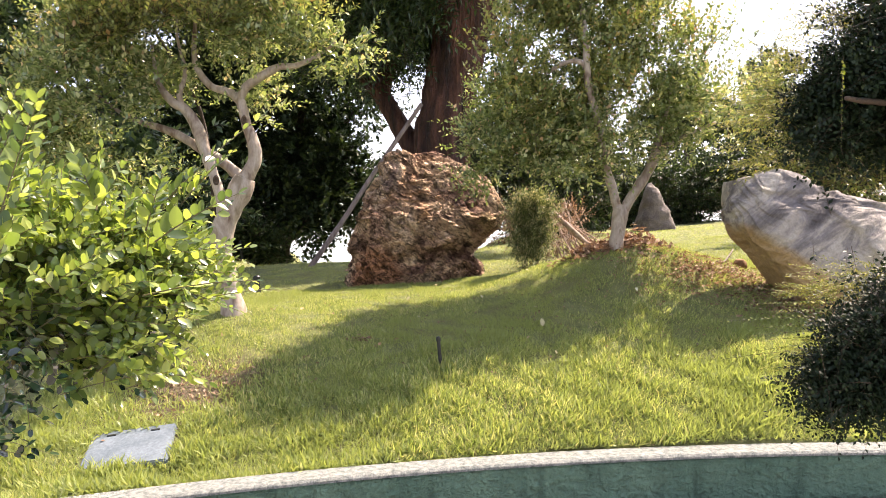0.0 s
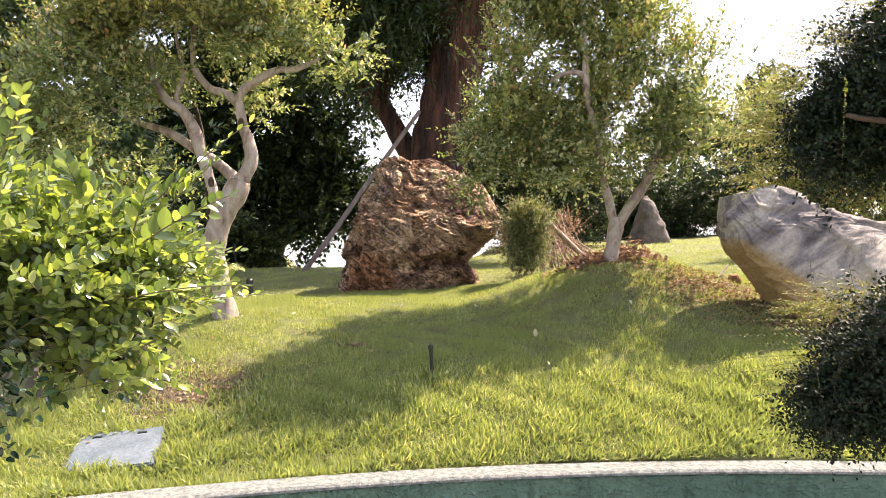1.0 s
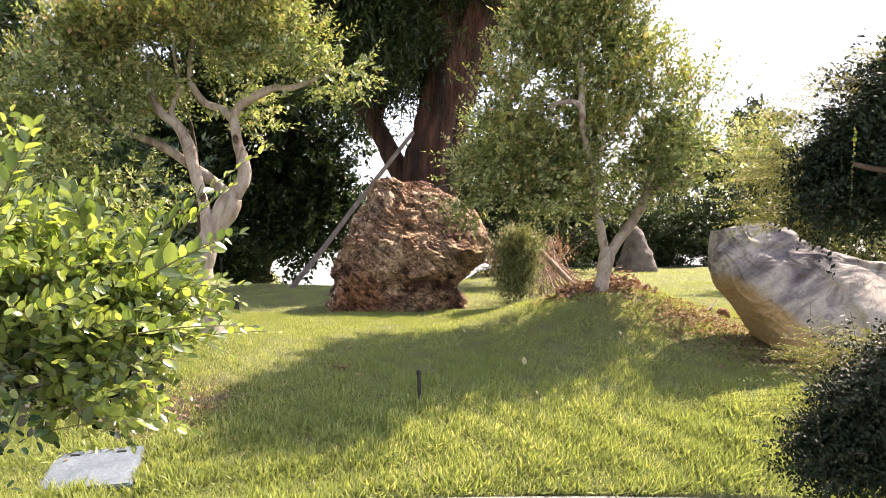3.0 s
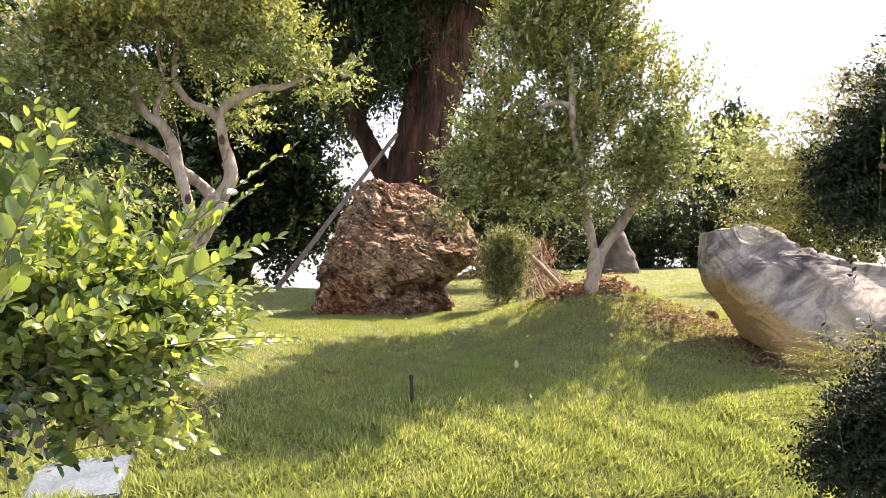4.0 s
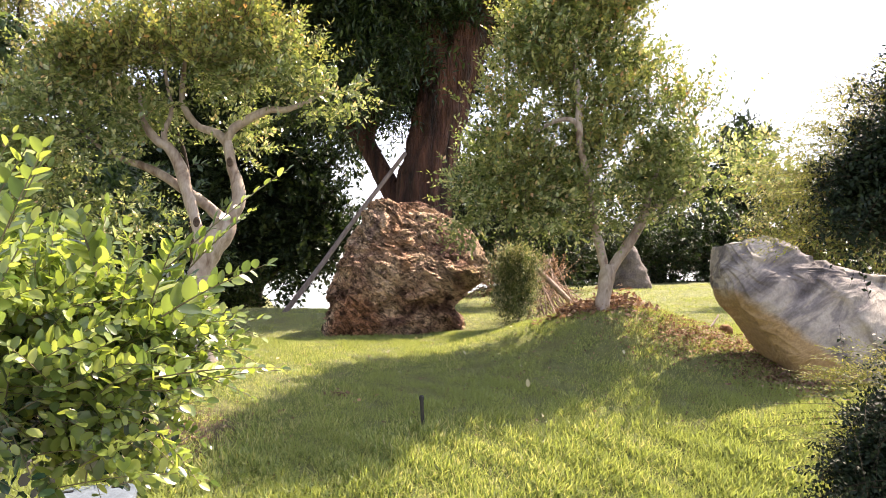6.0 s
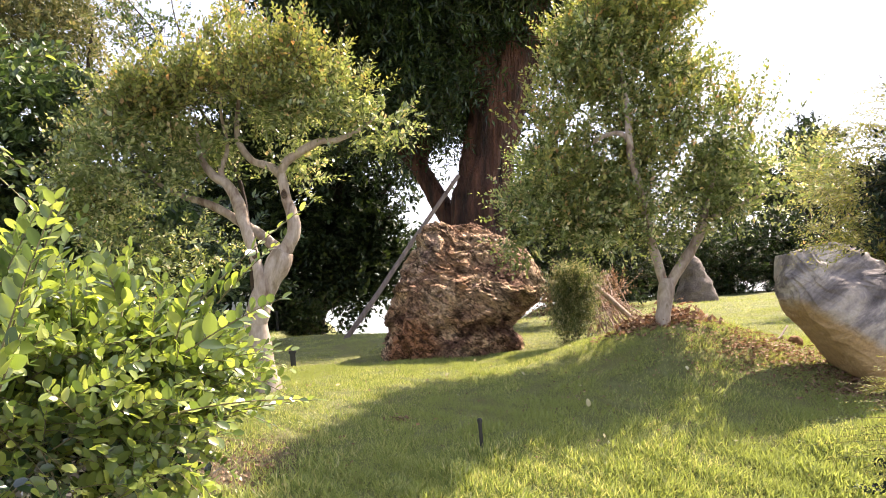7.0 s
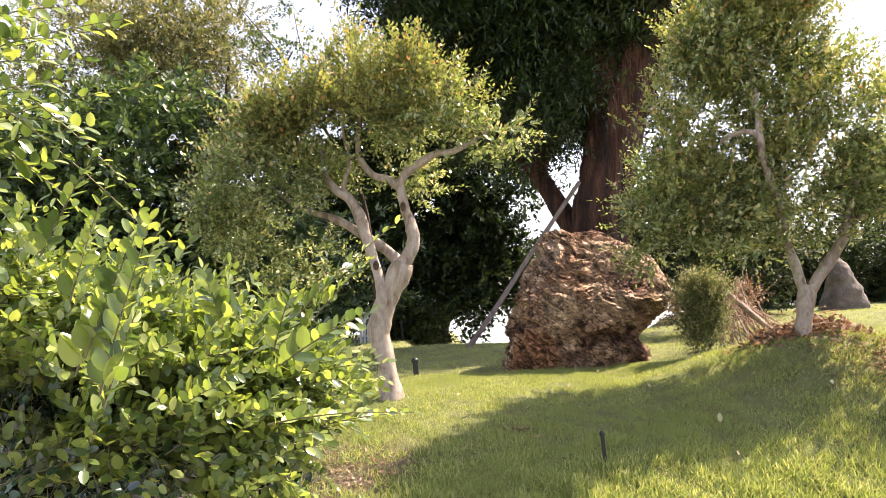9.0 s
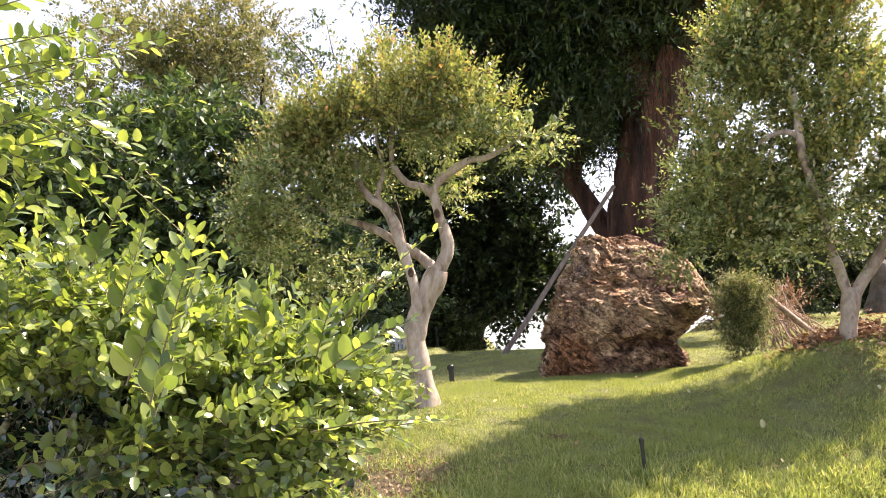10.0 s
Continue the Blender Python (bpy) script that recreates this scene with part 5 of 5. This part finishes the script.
leafy = thing("leafy_shrub", "bright green shrub with small oval leaves by the path", "shrub", at=(-1.15, 1.2, 0.0))
for pts in ([(-1.3, 1.2, -0.05, 0.02), (-1.28, 1.18, 0.6, 0.016), (-1.2, 1.12, 1.2, 0.012), (-0.95, 1.05, 1.5, 0.006)], [(-1.31, 1.2, 0.3, 0.012), (-1.32, 1.15, 1.0, 0.01), (-1.2, 1.1, 1.5, 0.005)]):
    stuck("stem", limb_mesh("stem", pts, SHRUB_TWIG, steps=6, sides=10, lumps=0.1, freq=12), leafy)
sprays(leafy, [(-0.672, 1.072, 1.618, 0.05, 0.12, 0.05), (-0.616, 1.150, 1.568, 0.08, 0.2, 0.05), (-0.528, 1.183, 1.579, 0.06, 0.18, 0.04), (-0.450, 1.205, 1.552, 0.05, 0.16, 0.03), (-0.494, 1.150, 1.529, 0.09, 0.2, 0.05), (-0.425, 1.183, 1.54, 0.04, 0.14, 0.025),
               (-0.470, 1.116, 1.480, 0.06, 0.14, 0.03), (-0.455, 1.094, 1.435, 0.03, 0.1, 0.025), (-0.938, 1.183, 1.652, 0.16, 0.22, 0.07), (-0.716, 1.150, 1.652, 0.09, 0.2, 0.05), (-0.805, 1.150, 1.600, 0.22, 0.2, 0.045), (-1.094, 1.205, 1.62, 0.2, 0.22, 0.07)],
       1250, (0.75, -0.1, 0.4), 0.15, 18, 0.0225, SHRUB_LEAF, SHRUB_TWIG, 0.0012, "foliage")
# shaded inside in the dark leaf colour; clumps near y 1.4 added to block sun
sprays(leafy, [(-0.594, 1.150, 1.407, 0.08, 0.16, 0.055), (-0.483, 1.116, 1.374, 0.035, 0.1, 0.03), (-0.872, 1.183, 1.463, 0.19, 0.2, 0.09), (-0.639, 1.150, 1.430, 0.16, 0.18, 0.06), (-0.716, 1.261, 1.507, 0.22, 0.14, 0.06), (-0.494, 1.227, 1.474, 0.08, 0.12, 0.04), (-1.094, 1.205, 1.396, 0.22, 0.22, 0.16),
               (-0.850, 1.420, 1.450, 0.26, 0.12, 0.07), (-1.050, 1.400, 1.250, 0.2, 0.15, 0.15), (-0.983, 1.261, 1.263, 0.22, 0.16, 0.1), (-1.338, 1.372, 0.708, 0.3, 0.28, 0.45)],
       1900, (0.5, -0.2, 0.0), 0.16, 14, 0.025, SHRUB_SHADED_LEAF, SHRUB_TWIG, 0.0014, "shaded_foliage", 0.5, shape=SIMPLE_OVAL)
sprays(leafy, [(-0.650, 1.039, 1.485, 0.16, 0.08, 0.06), (-0.494, 1.050, 1.418, 0.06, 0.06, 0.04), (-0.450, 1.094, 1.374, 0.03, 0.05, 0.02)], 110, (0.7, -0.2, 0.2), 0.14, 14, 0.026, SHRUB_LEAF, SHRUB_TWIG, 0.0012, "foliage", 0.45)
sprays(leafy, [(-0.74, 1.12, 1.70, 0.12, 0.1, 0.03), (-0.56, 1.14, 1.63, 0.1, 0.1, 0.03), (-0.92, 1.12, 1.73, 0.14, 0.1, 0.04), (-0.46, 1.16, 1.6, 0.05, 0.08, 0.02)], 70, (0.45, -0.1, 0.9), 0.2, 20, 0.0235, SHRUB_LEAF, SHRUB_TWIG, 0.0012, "young_lit_growth", 0.25)
# shoots that stand out from the mass: upright, arching over the lawn, hanging
SHOOTS = [(-0.53, 0.86, 1.60, -0.445, 0.82, 1.745), (-0.585, 0.88, 1.60, -0.50, 0.86, 1.765), (-0.64, 0.92, 1.66, -0.575, 0.9, 1.80), (-0.45, 1.16, 1.63, -0.30, 1.24, 1.785), (-0.42, 1.16, 1.63, -0.335, 1.18, 1.72), (-0.40, 1.0, 1.575, -0.275, 0.98, 1.64), (-0.42, 1.0, 1.50, -0.255, 0.98, 1.52),
          (-0.47, 0.98, 1.62, -0.458, 0.98, 1.705), (-0.47, 0.98, 1.63, -0.498, 0.98, 1.70), (-0.42, 1.02, 1.59, -0.385, 1.0, 1.67), (-0.42, 1.15, 1.47, -0.276, 1.17, 1.49), (-0.46, 1.14, 1.54, -0.35, 1.16, 1.56), (-0.44, 1.13, 1.5, -0.32, 1.12, 1.46), (-0.45, 1.12, 1.44, -0.37, 1.1, 1.40), (-0.40, 1.0, 1.44, -0.345, 0.98, 1.385), (-0.43, 0.97, 1.42, -0.395, 0.96, 1.365),
          (-0.95, 0.98, 1.99, -0.605, 1.0, 2.045), (-0.95, 0.98, 1.885, -0.565, 1.0, 1.95), (-0.82, 0.96, 1.95, -0.585, 0.98, 1.755), (-0.76, 0.96, 1.95, -0.595, 0.98, 1.80), (-0.72, 0.96, 1.72, -0.64, 0.96, 1.85)]
long_shoots(leafy, SHOOTS, 19, 0.029, ROUND_OVAL, SHRUB_SINGLE_LEAF, SHRUB_TWIG, 0.0015)
long_shoots(leafy, [(-0.52, 0.82, 1.56, -0.425, 0.77, 1.738), (-0.53, 0.81, 1.60, -0.455, 0.80, 1.742), (-0.55, 0.82, 1.58, -0.485, 0.82, 1.725), (-0.50, 0.80, 1.55, -0.437, 0.78, 1.675)], 26, 0.03, ROUND_OVAL, SHRUB_SINGLE_LEAF, SHRUB_TWIG, 0.0015)
long_shoots(leafy, [(-0.95, 1.0, 1.86, -0.66, 1.0, 1.90), (-0.95, 1.02, 1.80, -0.72, 1.0, 1.86), (-0.95, 1.0, 1.94, -0.72, 1.0, 1.97), (-0.98, 0.98, 2.05, -0.68, 1.0, 2.07), (-0.80, 0.97, 1.88, -0.66, 0.99, 1.76), (-0.86, 0.97, 1.87, -0.76, 0.98, 1.74), (-0.92, 0.98, 1.80, -0.80, 0.98, 1.70), (-0.95, 0.98, 2.02, -0.72, 0.98, 2.02), (-0.9, 0.97, 1.9, -0.78, 0.98, 1.86),
            (-1.0, 0.96, 2.09, -0.72, 0.98, 2.13), (-0.98, 1.0, 2.0, -0.7, 1.02, 2.0), (-1.0, 1.02, 1.96, -0.74, 1.02, 1.93), (-1.0, 1.0, 2.08, -0.76, 1.0, 2.06), (-0.98, 1.04, 2.04, -0.82, 1.04, 2.1), (-0.9, 1.02, 2.02, -0.66, 1.04, 2.05), (-1.0, 1.05, 1.92, -0.78, 1.05, 1.93), (-1.0, 1.05, 2.0, -0.8, 1.05, 2.03), (-0.92, 1.0, 1.78, -0.84, 1.0, 1.9)],
            22, 0.03, OVAL, SHRUB_LEAF, SHRUB_TWIG, 0.0014, single=False)

dark = thing("dark_shrub", "dark fine-leaved shrub with layered branches by the path", "shrub", at=(1.6, 2.0, 0.0))
for pts in ([(1.6, 2.0, -0.05, 0.035), (1.57, 1.98, 0.6, 0.03), (1.52, 1.95, 1.1, 0.025), (1.42, 1.88, 1.5, 0.02), (1.25, 1.8, 1.8, 0.012)], [(1.54, 1.95, 1.0, 0.018), (1.4, 2.0, 1.12, 0.014), (1.12, 2.05, 1.2, 0.006)],
            [(1.45, 1.9, 1.45, 0.016), (1.2, 1.75, 1.8, 0.012), (0.95, 1.7, 1.86, 0.005)]):
    stuck("stem", limb_mesh("stem", pts, DARK_TWIG, steps=6, sides=10, lumps=0.1, freq=12), dark)
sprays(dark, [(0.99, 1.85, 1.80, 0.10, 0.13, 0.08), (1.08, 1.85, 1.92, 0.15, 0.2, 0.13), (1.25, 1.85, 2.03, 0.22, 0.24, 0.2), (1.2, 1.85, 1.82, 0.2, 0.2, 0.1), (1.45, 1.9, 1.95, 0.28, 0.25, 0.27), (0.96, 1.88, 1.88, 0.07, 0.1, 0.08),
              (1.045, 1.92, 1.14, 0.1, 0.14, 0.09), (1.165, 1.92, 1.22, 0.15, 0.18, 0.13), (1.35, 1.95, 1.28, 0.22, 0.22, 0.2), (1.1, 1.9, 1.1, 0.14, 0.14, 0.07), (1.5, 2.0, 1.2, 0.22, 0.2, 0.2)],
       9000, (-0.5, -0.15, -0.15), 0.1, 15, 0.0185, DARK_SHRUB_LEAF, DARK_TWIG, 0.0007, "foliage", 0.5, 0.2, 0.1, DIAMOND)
# sunlit rim of this same shrub, painted by its paler leaves
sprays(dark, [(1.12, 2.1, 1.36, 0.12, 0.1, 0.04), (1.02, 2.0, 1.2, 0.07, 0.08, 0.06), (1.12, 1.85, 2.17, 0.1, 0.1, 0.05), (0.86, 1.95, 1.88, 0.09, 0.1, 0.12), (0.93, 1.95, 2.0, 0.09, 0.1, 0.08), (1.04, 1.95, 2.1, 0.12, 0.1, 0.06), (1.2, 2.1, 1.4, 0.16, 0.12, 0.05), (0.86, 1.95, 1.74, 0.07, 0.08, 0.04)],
       420, (-0.95, -0.1, 0.08), 0.16, 24, 0.0145, LIT_FRINGE_LEAF, SHRUB_TWIG, 0.0006, "young_lit_growth", 0.16, 0.1, 0.05, NARROW, 0.4)
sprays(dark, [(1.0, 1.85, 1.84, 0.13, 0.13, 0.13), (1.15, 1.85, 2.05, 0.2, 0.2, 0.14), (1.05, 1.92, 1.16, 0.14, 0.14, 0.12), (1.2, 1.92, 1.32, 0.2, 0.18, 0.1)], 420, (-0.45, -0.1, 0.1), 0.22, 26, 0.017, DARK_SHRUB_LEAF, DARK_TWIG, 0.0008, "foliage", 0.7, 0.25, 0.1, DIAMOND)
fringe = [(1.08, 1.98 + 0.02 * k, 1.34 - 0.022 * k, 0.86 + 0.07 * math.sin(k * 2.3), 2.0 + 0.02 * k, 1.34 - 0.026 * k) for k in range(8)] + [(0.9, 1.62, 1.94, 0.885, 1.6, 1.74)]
long_shoots(dark, fringe, 30, 0.0125, OVAL, LIT_SINGLE_LEAF, DARK_TWIG, 0.0007, 0.05)

# ---- grass ----


def grass(name, n, x0, x1, y0, y1, tall, label, shape=SPIKE):
    x, y = RNG.uniform(x0, x1, n), RNG.uniform(y0, y1, n)
    keep = (beyond_wall(x, y) > 0.03) & ((np.abs(x + 1.775) > 0.23) | (np.abs(y - 3.975 - 0.18 * (x + 1.775)) > 0.15))
    keep &= np.hypot((x - EARTH_SPOT[0]) / 1.4, y - EARTH_SPOT[1]) + RNG.normal(0, 0.2, n) > 0.36
    x, y = x[keep], y[keep]
    p = np.stack([x, y, height(x, y) - 0.004], -1)
    lean = RNG.normal(0, 0.75, (len(x), 3)) + [0, 0, 1.0]
    lean[:, 2] = np.abs(lean[:, 2]) + 0.15
    clump = 0.95 + 0.38 * np.sin(x * 9 + 2 * np.sin(y * 7)) * np.sin(y * 11 + x * 3)
    near = np.clip((5.6 - y) / 1.2, 0, 1)
    tuft = clump * RNG.uniform(0.5, 1.25, len(x)) * (0.55 + 0.45 * near)
    me = leaf_mesh(name, p, lean, RNG.normal(0, 1, (len(x), 3)) * [1, 1, 0.2], tall * tuft, shape, GRASS)
    return tagged(new(name, me), label, "grass", kind="stuff")


grass("grass", 150000, -2.6, 3.3, 3.4, 4.8, 0.064, "long yellow-green lawn grass along the wall", BLADE)
grass("grass", 290000, -3.2, 4.4, 4.8, 7.4, 0.06, "short lawn grass on the slope")
grass("grass", 100000, -4.5, 5.5, 7.4, 11.5, 0.055, "short lawn grass round the boulder")
grass("grass", 50000, -6.5, 8.5, 11.5, 16.5, 0.07, "sunlit lawn grass at the garden edge")
